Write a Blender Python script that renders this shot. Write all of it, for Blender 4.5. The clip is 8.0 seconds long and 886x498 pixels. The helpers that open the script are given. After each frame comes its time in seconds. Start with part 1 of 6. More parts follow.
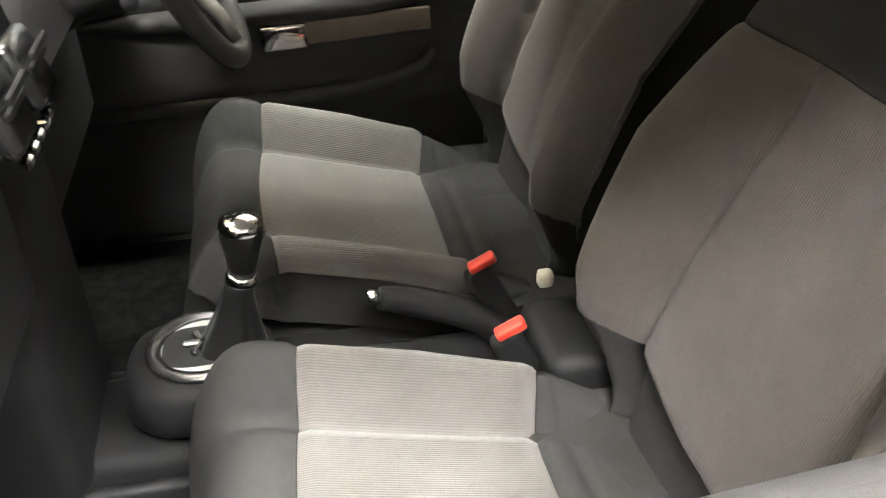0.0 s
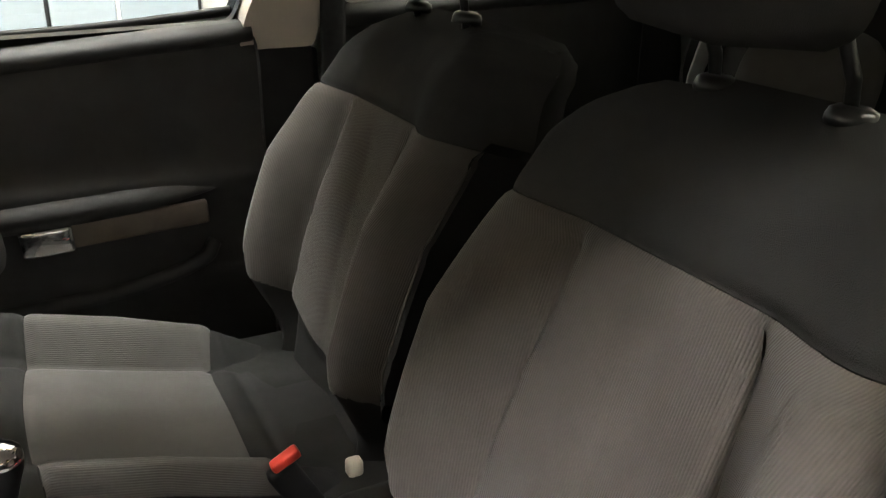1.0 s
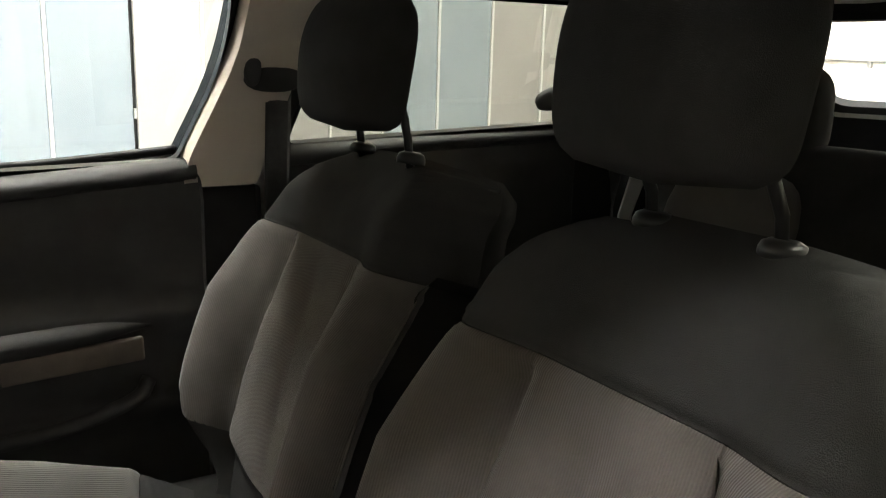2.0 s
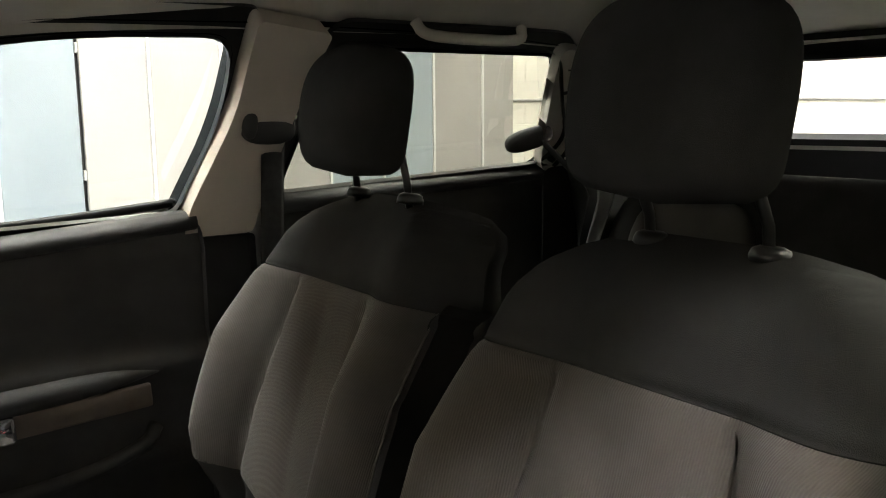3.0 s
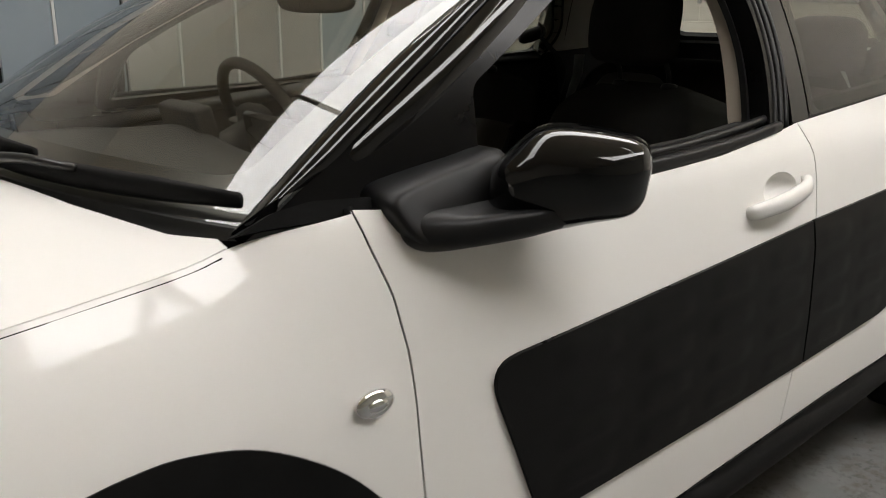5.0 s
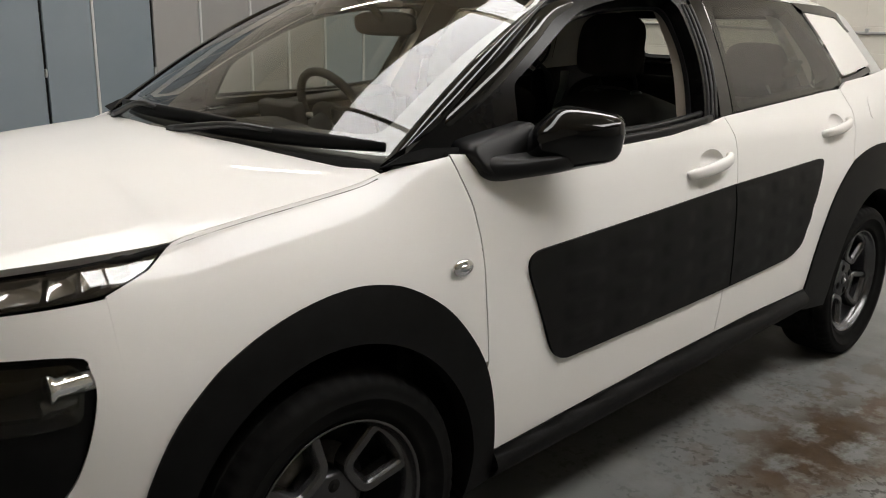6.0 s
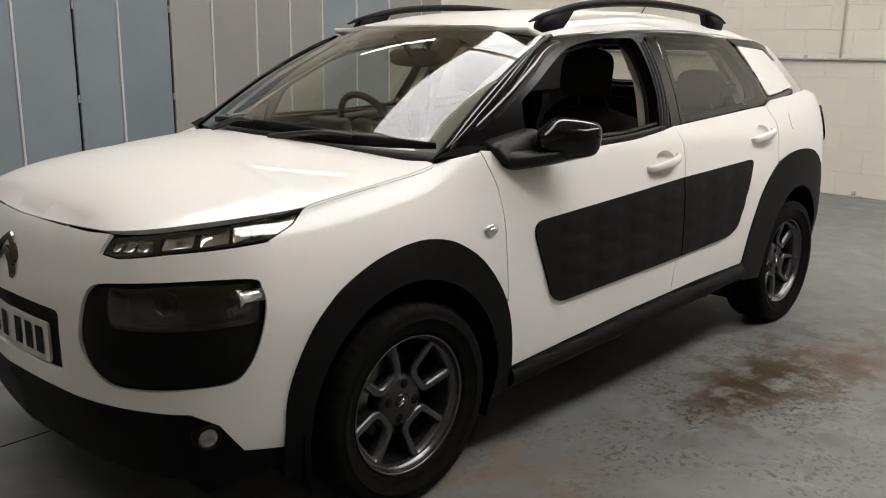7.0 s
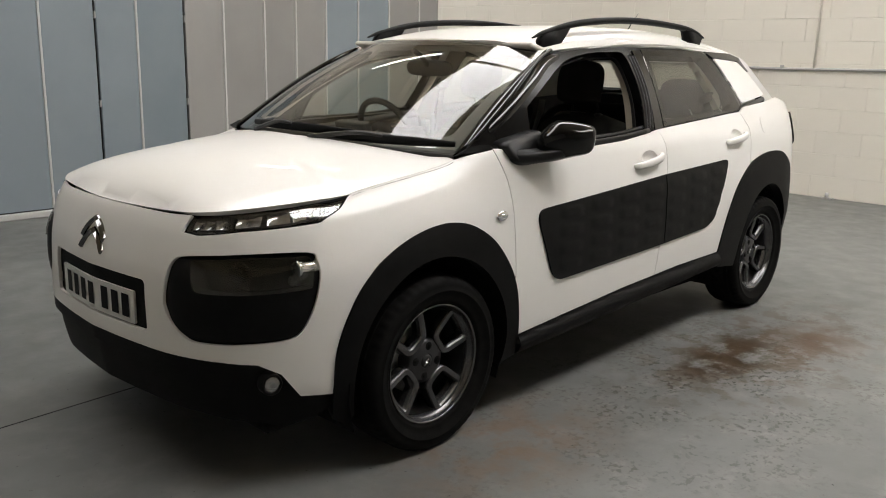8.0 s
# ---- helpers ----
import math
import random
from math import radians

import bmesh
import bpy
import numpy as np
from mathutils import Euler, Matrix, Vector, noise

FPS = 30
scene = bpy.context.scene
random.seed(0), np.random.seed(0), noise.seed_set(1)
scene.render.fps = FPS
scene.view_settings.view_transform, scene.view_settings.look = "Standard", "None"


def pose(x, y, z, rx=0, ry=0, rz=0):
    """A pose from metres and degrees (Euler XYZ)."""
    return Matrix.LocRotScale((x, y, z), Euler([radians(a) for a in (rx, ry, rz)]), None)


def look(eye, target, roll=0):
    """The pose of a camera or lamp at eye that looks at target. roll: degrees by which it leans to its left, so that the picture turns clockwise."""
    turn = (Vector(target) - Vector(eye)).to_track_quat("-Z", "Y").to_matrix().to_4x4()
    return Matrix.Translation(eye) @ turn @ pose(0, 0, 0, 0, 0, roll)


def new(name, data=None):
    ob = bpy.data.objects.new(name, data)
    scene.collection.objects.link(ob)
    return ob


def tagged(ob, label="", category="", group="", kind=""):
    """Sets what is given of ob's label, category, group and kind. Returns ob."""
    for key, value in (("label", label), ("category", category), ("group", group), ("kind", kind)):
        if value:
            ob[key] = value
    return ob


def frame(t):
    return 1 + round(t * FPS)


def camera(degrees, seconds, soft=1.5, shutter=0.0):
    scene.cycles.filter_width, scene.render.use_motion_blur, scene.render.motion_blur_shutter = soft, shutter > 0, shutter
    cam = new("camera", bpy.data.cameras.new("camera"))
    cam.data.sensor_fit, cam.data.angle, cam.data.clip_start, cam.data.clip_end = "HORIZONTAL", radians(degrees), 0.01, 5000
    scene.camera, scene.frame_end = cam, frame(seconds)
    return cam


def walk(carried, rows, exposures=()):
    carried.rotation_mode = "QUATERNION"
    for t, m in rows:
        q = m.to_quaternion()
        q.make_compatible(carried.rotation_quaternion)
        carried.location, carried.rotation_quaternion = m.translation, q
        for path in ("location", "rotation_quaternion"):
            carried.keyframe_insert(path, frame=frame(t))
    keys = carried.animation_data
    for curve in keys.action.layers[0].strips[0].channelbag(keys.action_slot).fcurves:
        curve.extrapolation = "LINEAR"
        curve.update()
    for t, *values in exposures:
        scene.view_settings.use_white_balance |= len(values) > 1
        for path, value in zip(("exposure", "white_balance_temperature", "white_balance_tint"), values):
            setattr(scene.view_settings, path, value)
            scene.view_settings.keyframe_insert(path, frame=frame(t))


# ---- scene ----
cam = camera(55.5, 8.0, soft=1.0, shutter=0.15)
PATH = [
    (0, (0.962, -0.849, 1.253), (1.303, 0.767, 0.126), 0.04),
    (0.5, (0.977, -0.826, 1.236), (1.620, 0.789, 0.248), -0.39),
    (1, (0.981, -0.822, 1.236), (1.823, 0.832, 0.490), 0.60),
    (1.5, (0.979, -0.822, 1.233), (1.945, 0.842, 0.687), 1.81),
    (2, (0.960, -0.822, 1.233), (1.984, 0.842, 0.802), 1.64),
    (2.2, (0.965, -0.801, 1.232), (1.995, 0.874, 0.868), 1.43),
    (3.3, (0.696, -0.935, 1.226), (1.911, 0.625, 0.923), 0.18),
    (3.5, (0.585, -1.017, 1.247), (1.827, 0.516, 0.917), 1.33),
    (3.8, (0.389, -1.186, 1.304), (1.646, 0.319, 0.909), 0.59),
    (4, (0.319, -1.263, 1.277), (1.556, 0.256, 0.873), 1.00),
    (4.5, (0.003, -1.425, 1.275), (1.280, 0.026, 0.760), 1.15),
    (5, (-0.283, -1.623, 1.291), (0.985, -0.182, 0.726), 0.39),
    (5.2, (-0.414, -1.694, 1.302), (0.855, -0.260, 0.724), 0.88),
    (6.3, (-1.128, -2.192, 1.312), (0.226, -0.809, 0.810), 1.17),
    (6.5, (-1.269, -2.265, 1.323), (0.100, -0.895, 0.825), 1.13),
    (7, (-1.602, -2.491, 1.337), (-0.212, -1.130, 0.874), 0.98),
    (7.5, (-1.838, -2.624, 1.355), (-0.442, -1.269, 0.892), 1.32),
    (8, (-2.004, -2.728, 1.359), (-0.589, -1.387, 0.910), 1.27),
]
walk(cam, [(t, look(eye, target, roll)) for t, eye, target, roll in PATH],
     exposures=[(0, 3.4), (0.5, 3.1), (1.0, 2.6), (1.5, 2.54), (2.2, 2.6), (3.3, 2.45), (3.5, 2.4), (3.8, 1.2), (4.1, 0.40), (4.5, 0.15), (5.0, -0.28), (6.5, -0.36), (7.0, -0.30), (8.0, -0.17)])

# ---- light ----
CEIL = 4.6
world = bpy.data.worlds.new("world")
scene.world = world
world.use_nodes = True
wn = world.node_tree.nodes
sky = wn.new("ShaderNodeTexSky")
sky.sky_type, sky.sun_disc, sky.sun_elevation = "NISHITA", False, radians(40)
world.node_tree.links.new(sky.outputs[0], wn["Background"].inputs[0])
wn["Background"].inputs[1].default_value = 0.1
SKYLIGHT = 9.5
TUBE = 30.0


# ---- materials ----
def material(name, color, rough=0.5, metal=0.0, coat=0.0, spec=0.5):
    m = bpy.data.materials.new(name)
    m.use_nodes = True
    p = m.node_tree.nodes["Principled BSDF"]
    p.inputs["Base Color"].default_value = (*color, 1)
    p.inputs["Roughness"].default_value = rough
    p.inputs["Metallic"].default_value = metal
    p.inputs["Coat Weight"].default_value = coat
    p.inputs["Coat Roughness"].default_value = 0.03
    p.inputs["Specular IOR Level"].default_value = spec
    return m


def add(m, kind, **values):
    n = m.node_tree.nodes.new(kind)
    for k, v in values.items():
        n.inputs[k.replace("_", " ")].default_value = v
    return n


def join(m, a, b):
    m.node_tree.links.new(a, b)


def varied(m, c0, c1, scale=6.0, detail=6.0, lo=0.35, hi=0.65, bump=0.0, bump_scale=200.0, coords="Object", rough=None):
    """Two-scale colour variation and fine relief."""
    p = m.node_tree.nodes["Principled BSDF"]
    tc = add(m, "ShaderNodeTexCoord")
    n = add(m, "ShaderNodeTexNoise", Scale=scale, Detail=detail, Roughness=0.6)
    join(m, tc.outputs[coords], n.inputs["Vector"])
    r = add(m, "ShaderNodeValToRGB")
    r.color_ramp.elements[0].position, r.color_ramp.elements[1].position = lo, hi
    r.color_ramp.elements[0].color, r.color_ramp.elements[1].color = (*c0, 1), (*c1, 1)
    join(m, n.outputs["Fac"], r.inputs["Fac"])
    join(m, r.outputs["Color"], p.inputs["Base Color"])
    if rough:
        mr = add(m, "ShaderNodeMapRange", To_Min=rough[0], To_Max=rough[1])
        join(m, n.outputs["Fac"], mr.inputs["Value"])
        join(m, mr.outputs["Result"], p.inputs["Roughness"])
    if bump:
        n2 = add(m, "ShaderNodeTexNoise", Scale=bump_scale, Detail=3.0)
        join(m, tc.outputs[coords], n2.inputs["Vector"])
        b = add(m, "ShaderNodeBump", Strength=bump, Distance=0.002)
        join(m, n2.outputs["Fac"], b.inputs["Height"])
        join(m, b.outputs["Normal"], p.inputs["Normal"])
    return m


def ribbed(name, c0, c1, rot, scale=95.0, strength=0.35):
    """Woven seat cloth with fine ribs."""
    m = varied(material(name, c0, 0.9, spec=0.2), c0, c1, scale=9.0)
    p = m.node_tree.nodes["Principled BSDF"]
    p.inputs["Sheen Weight"].default_value = 0.15
    tc = add(m, "ShaderNodeTexCoord")
    mp = add(m, "ShaderNodeMapping", Rotation=rot)
    w = add(m, "ShaderNodeTexWave", Scale=scale, Distortion=0.0, Detail=0.0)
    join(m, tc.outputs["UV"], mp.inputs["Vector"])
    join(m, mp.outputs["Vector"], w.inputs["Vector"])
    b = add(m, "ShaderNodeBump", Strength=strength, Distance=0.0015)
    join(m, w.outputs["Fac"], b.inputs["Height"])
    join(m, b.outputs["Normal"], p.inputs["Normal"])
    mx = m.node_tree.nodes.new("ShaderNodeMix")
    mx.data_type, mx.blend_type = "RGBA", "MULTIPLY"
    src = p.inputs["Base Color"].links[0].from_socket
    mr = add(m, "ShaderNodeMapRange", To_Min=0.88, To_Max=1.05)
    join(m, w.outputs["Fac"], mr.inputs["Value"])
    mx.inputs["Factor"].default_value = 1.0
    join(m, src, mx.inputs[6])
    join(m, mr.outputs["Result"], mx.inputs[7])
    join(m, mx.outputs[2], p.inputs["Base Color"])
    return m


def glass(name, tint, ior=1.45, haze=0.0):
    m = bpy.data.materials.new(name)
    m.use_nodes = True
    nt = m.node_tree
    nt.nodes.clear()
    out = nt.nodes.new("ShaderNodeOutputMaterial")
    tr = add(m, "ShaderNodeBsdfTransparent", Color=(*tint, 1))
    gl = add(m, "ShaderNodeBsdfGlossy", Color=(1, 1, 1, 1), Roughness=0.01)
    lw = add(m, "ShaderNodeLayerWeight", Blend=0.5)
    pw = nt.nodes.new("ShaderNodeMath")
    pw.operation, pw.inputs[1].default_value = "POWER", 5.0
    fr = nt.nodes.new("ShaderNodeMath")
    fr.operation, fr.inputs[1].default_value, fr.inputs[2].default_value = "MULTIPLY_ADD", 0.92, 2 * ((ior - 1) / (ior + 1)) ** 2
    join(m, lw.outputs["Facing"], pw.inputs[0])
    join(m, pw.outputs[0], fr.inputs[0])
    mx = nt.nodes.new("ShaderNodeMixShader")
    join(m, fr.outputs[0], mx.inputs[0])
    join(m, tr.outputs[0], mx.inputs[1])
    join(m, gl.outputs[0], mx.inputs[2])
    join(m, mx.outputs[0], out.inputs[0])
    return m


def lit(name, color, strength, streak=False):
    m = bpy.data.materials.new(name)
    m.use_nodes = True
    nt = m.node_tree
    nt.nodes.clear()
    out = nt.nodes.new("ShaderNodeOutputMaterial")
    em = add(m, "ShaderNodeEmission", Color=(*color, 1), Strength=strength)
    if streak:
        tc = add(m, "ShaderNodeTexCoord")
        mp = add(m, "ShaderNodeMapping", Scale=(1.2, 14.0, 1.0))
        n = add(m, "ShaderNodeTexNoise", Scale=2.0, Detail=5.0)
        mr = add(m, "ShaderNodeMapRange", From_Min=0.3, From_Max=0.7, To_Min=0.75 * strength, To_Max=1.13 * strength)
        join(m, tc.outputs["Object"], mp.inputs["Vector"])
        join(m, mp.outputs["Vector"], n.inputs["Vector"])
        join(m, n.outputs["Fac"], mr.inputs["Value"])
        join(m, mr.outputs["Result"], em.inputs["Strength"])
    join(m, em.outputs[0], out.inputs[0])
    return m


WHITE = varied(material("white_paint", (0.82, 0.805, 0.77), 0.45, coat=0.6, spec=0.15), (0.81, 0.795, 0.76), (0.83, 0.815, 0.785), scale=2.0)
MATTE = varied(material("matte_black_plastic", (0.005, 0.005, 0.005), 0.55, spec=0.11), (0.004, 0.004, 0.004), (0.007, 0.007, 0.007), scale=12.0, bump=0.15, bump_scale=600.0)
BUMP = varied(material("soft_black_panel", (0.005, 0.005, 0.005), 0.5, spec=0.14), (0.004, 0.004, 0.004), (0.007, 0.007, 0.007), scale=5.0, bump=0.08, bump_scale=700.0, rough=(0.42, 0.6))
GLOSS = material("gloss_black", (0.004, 0.004, 0.004), 0.07, spec=0.42)
FRAME = varied(material("gloss_black_frame", (0.005, 0.005, 0.005), 0.22, spec=0.12), (0.004, 0.004, 0.004), (0.006, 0.006, 0.006), scale=9.0, rough=(0.18, 0.26))
ARM = varied(material("grained_black_plastic", (0.008, 0.008, 0.008), 0.42, spec=0.24), (0.007, 0.007, 0.007), (0.010, 0.010, 0.010), scale=14.0, bump=0.12, bump_scale=700.0)
SATIN = material("satin_black", (0.012, 0.012, 0.012), 0.3, spec=0.5)
RUBBER = varied(material("tyre_rubber", (0.006, 0.006, 0.006), 0.75, spec=0.07), (0.004, 0.004, 0.004), (0.008, 0.008, 0.0075), scale=20.0, bump=0.2, bump_scale=300.0)
ALLOY = varied(material("alloy", (0.105, 0.105, 0.108), 0.25, metal=0.85), (0.09, 0.09, 0.092), (0.12, 0.12, 0.122), scale=15.0)
# the same alloy made darker, shade put into the hub and barrel colour
ALLOY_SHADED = varied(material("shaded_alloy", (0.055, 0.055, 0.057), 0.3, metal=0.8), (0.047, 0.047, 0.049), (0.063, 0.063, 0.065), scale=15.0)
STEEL = varied(material("brake_steel", (0.3, 0.29, 0.28), 0.4, metal=1.0), (0.2, 0.19, 0.18), (0.35, 0.34, 0.33), scale=30.0)
CHROME = material("chrome", (0.8, 0.8, 0.8), 0.08, metal=1.0)
GLASS = glass("window_glass", (0.80, 0.82, 0.78), ior=1.53)
SCREEN_GLASS = glass("windscreen_glass", (0.87, 0.87, 0.81), ior=1.45)
TINT = glass("tinted_glass", (0.31, 0.32, 0.28), ior=1.36)
LENS = glass("lamp_lens", (0.9, 0.9, 0.9), ior=1.5)
REFL = material("lamp_reflector", (0.75, 0.75, 0.76), 0.12, metal=1.0)
SMOKE = glass("smoked_lens", (0.62, 0.62, 0.60), ior=1.4)
LAMP_DIM = varied(material("dim_reflector", (0.04, 0.04, 0.038), 0.22, metal=0.4), (0.028, 0.028, 0.027), (0.065, 0.065, 0.06), scale=14.0)
LAMP_CELL = varied(material("lamp_cell", (0.46, 0.46, 0.455), 0.16, metal=0.9), (0.40, 0.40, 0.395), (0.52, 0.52, 0.515), scale=45.0)
EMBLEM = material("emblem_chrome", (0.17, 0.17, 0.173), 0.06, metal=1.0)
LAMP_INNER = varied(material("lamp_inner", (0.22, 0.22, 0.217), 0.2, metal=0.85), (0.19, 0.19, 0.187), (0.25, 0.25, 0.247), scale=30.0)
CLOTH_BACK = ribbed("ribbed_back_cloth", (0.082, 0.074, 0.066), (0.100, 0.091, 0.082), (0, 0, 0))
CLOTH_SEAT = ribbed("ribbed_seat_cloth", (0.104, 0.099, 0.092), (0.126, 0.121, 0.113), (0, 0, 0))
CLOTH_DARK = varied(material("dark_cloth", (0.038, 0.0375, 0.0365), 0.95, spec=0.1), (0.033, 0.0325, 0.0315), (0.044, 0.0435, 0.042), scale=8.0, bump=0.5, bump_scale=900.0)
CLOTH_BLACK = varied(material("black_cloth", (0.03, 0.0295, 0.028), 0.95, spec=0.1), (0.025, 0.0245, 0.023), (0.036, 0.0355, 0.034), scale=8.0, bump=0.4, bump_scale=900.0)
DASH = varied(material("dark_interior_plastic", (0.045, 0.0445, 0.044), 0.6, spec=0.3), (0.038, 0.0375, 0.037), (0.053, 0.0525, 0.052), scale=10.0, bump=0.25, bump_scale=900.0)
DASH_DARK = varied(material("black_interior_plastic", (0.012, 0.012, 0.0122), 0.6, spec=0.22), (0.009, 0.009, 0.0092), (0.016, 0.016, 0.0163), scale=10.0, bump=0.25, bump_scale=900.0)
STRAP = varied(material("brown_strap", (0.13, 0.105, 0.085), 0.6), (0.11, 0.09, 0.07), (0.16, 0.13, 0.105), scale=12.0, bump=0.2, bump_scale=500.0)
BEIGE = varied(material("pillar_trim", (0.55, 0.49, 0.42), 0.7), (0.52, 0.465, 0.40), (0.57, 0.51, 0.44), scale=5.0, bump=0.2, bump_scale=800.0)
HEADLINER = varied(material("headliner", (0.60, 0.57, 0.52), 0.95, spec=0.1), (0.57, 0.54, 0.49), (0.63, 0.60, 0.55), scale=6.0, bump=0.3, bump_scale=900.0)
CARPET = varied(material("carpet", (0.012, 0.012, 0.012), 0.98, spec=0.05), (0.008, 0.008, 0.008), (0.02, 0.02, 0.02), scale=40.0, bump=0.8, bump_scale=700.0)
BELT = varied(material("belt_webbing", (0.02, 0.02, 0.02), 0.6), (0.016, 0.016, 0.016), (0.03, 0.03, 0.03), scale=60.0, bump=0.3, bump_scale=800.0)
RED = material("red_plastic", (0.75, 0.055, 0.03), 0.35)
CREAM = material("cream_plastic", (0.45, 0.42, 0.34), 0.5)
PLATE = varied(material("plate_white", (0.62, 0.62, 0.6), 0.4), (0.58, 0.58, 0.56), (0.66, 0.66, 0.64), scale=8.0)
BAR = material("plate_black", (0.008, 0.008, 0.008), 0.5, spec=0.1)


def floor_material():
    m = material("painted_concrete", (0.3, 0.3, 0.3), 0.45, spec=0.38)
    p = m.node_tree.nodes["Principled BSDF"]
    tc = add(m, "ShaderNodeTexCoord")

    def noise_ramp(scale, detail, lo, hi, c0, c1, offset=(0, 0, 0)):
        mp = add(m, "ShaderNodeMapping", Location=offset)
        join(m, tc.outputs["Object"], mp.inputs["Vector"])
        n = add(m, "ShaderNodeTexNoise", Scale=scale, Detail=detail, Roughness=0.62)
        join(m, mp.outputs["Vector"], n.inputs["Vector"])
        r = add(m, "ShaderNodeValToRGB")
        r.color_ramp.elements[0].position, r.color_ramp.elements[1].position = lo, hi
        r.color_ramp.elements[0].color, r.color_ramp.elements[1].color = c0, c1
        join(m, n.outputs["Fac"], r.inputs["Fac"])
        return r.outputs["Color"]

    def mixed(a, b, fac, mode="MIX"):
        x = m.node_tree.nodes.new("ShaderNodeMix")
        x.data_type, x.blend_type = "RGBA", mode
        join(m, fac, x.inputs["Factor"]) if not isinstance(fac, float) else setattr(x.inputs["Factor"], "default_value", fac)
        join(m, a, x.inputs[6])
        join(m, b, x.inputs[7]) if not isinstance(b, tuple) else setattr(x.inputs[7], "default_value", b)
        return x.outputs[2]

    def times(a, b):
        x = m.node_tree.nodes.new("ShaderNodeMath")
        x.operation = "MULTIPLY"
        join(m, a, x.inputs[0])
        join(m, b, x.inputs[1])
        return x.outputs[0]

    def spot(cx, cy, rx, ry, soft):
        """A blurred oval on the floor."""
        mp = add(m, "ShaderNodeMapping", Location=(-cx / rx, -cy / ry, 0), Scale=(1 / rx, 1 / ry, 0))
        join(m, tc.outputs["Object"], mp.inputs["Vector"])
        ln = m.node_tree.nodes.new("ShaderNodeVectorMath")
        ln.operation = "LENGTH"
        join(m, mp.outputs["Vector"], ln.inputs[0])
        mr = add(m, "ShaderNodeMapRange", From_Min=1.0 + soft, From_Max=1.0 - soft, To_Min=0.0, To_Max=1.0)
        join(m, ln.outputs["Value"], mr.inputs["Value"])
        return mr.outputs["Result"]

    W, K = (1, 1, 1, 1), (0, 0, 0, 1)
    col = noise_ramp(0.7, 5, 0.3, 0.7, (0.124, 0.129, 0.126, 1), (0.170, 0.174, 0.168, 1))
    col = mixed(col, (0.25, 0.245, 0.23, 1), noise_ramp(5.0, 6, 0.50, 0.72, K, (0.35, 0.35, 0.35, 1)))
    patchy = noise_ramp(3.2, 5, 0.44, 0.60, K, W, (11, 4, 0))
    near = times(spot(1.25, -1.22, 1.15, 0.58, 0.7), patchy)
    col = mixed(col, (0.26, 0.255, 0.24, 1), times(noise_ramp(16.0, 8, 0.56, 0.62, K, (0.5, 0.5, 0.5, 1), (5, 9, 0)), near))
    col = mixed(col, (0.035, 0.033, 0.027, 1), times(noise_ramp(34.0, 10, 0.53, 0.57, K, (0.9, 0.9, 0.9, 1), (3, 1, 0)), near))
    halo = spot(1.90, -1.18, 0.75, 0.36, 0.7)
    col = mixed(col, (0.085, 0.050, 0.028, 1), times(noise_ramp(7.0, 9, 0.50, 0.57, K, (0.85, 0.85, 0.85, 1), (2, 3, 0)), halo))
    rust = spot(1.68, -1.12, 0.44, 0.165, 0.42)
    col = mixed(col, (0.050, 0.029, 0.013, 1), times(noise_ramp(6.0, 9, 0.40, 0.52, K, W, (7, 2, 0)), rust))
    rust3 = spot(2.24, -1.31, 0.20, 0.14, 0.8)
    col = mixed(col, (0.085, 0.045, 0.022, 1), times(noise_ramp(6.0, 9, 0.38, 0.5, K, W, (4, 6, 0)), rust3))
    rust2 = spot(0.20, -0.95, 0.34, 0.24, 0.8)
    col = mixed(col, (0.18, 0.115, 0.07, 1), times(noise_ramp(6.0, 6, 0.42, 0.56, K, (0.75, 0.75, 0.75, 1), (1, 5, 0)), rust2))
    col = mixed(col, (0.04, 0.036, 0.032, 1), noise_ramp(30.0, 3, 0.70, 0.72, K, (0.9, 0.9, 0.9, 1)))
    join(m, col, p.inputs["Base Color"])
    n = add(m, "ShaderNodeTexNoise", Scale=7.0, Detail=6.0)
    join(m, tc.outputs["Object"], n.inputs["Vector"])
    mr = add(m, "ShaderNodeMapRange", To_Min=0.28, To_Max=0.65)
    join(m, n.outputs["Fac"], mr.inputs["Value"])
    join(m, mr.outputs["Result"], p.inputs["Roughness"])
    b = add(m, "ShaderNodeBump", Strength=0.12, Distance=0.003)
    n2 = add(m, "ShaderNodeTexNoise", Scale=40.0, Detail=5.0)
    join(m, tc.outputs["Object"], n2.inputs["Vector"])
    join(m, n2.outputs["Fac"], b.inputs["Height"])
    join(m, b.outputs["Normal"], p.inputs["Normal"])
    return m


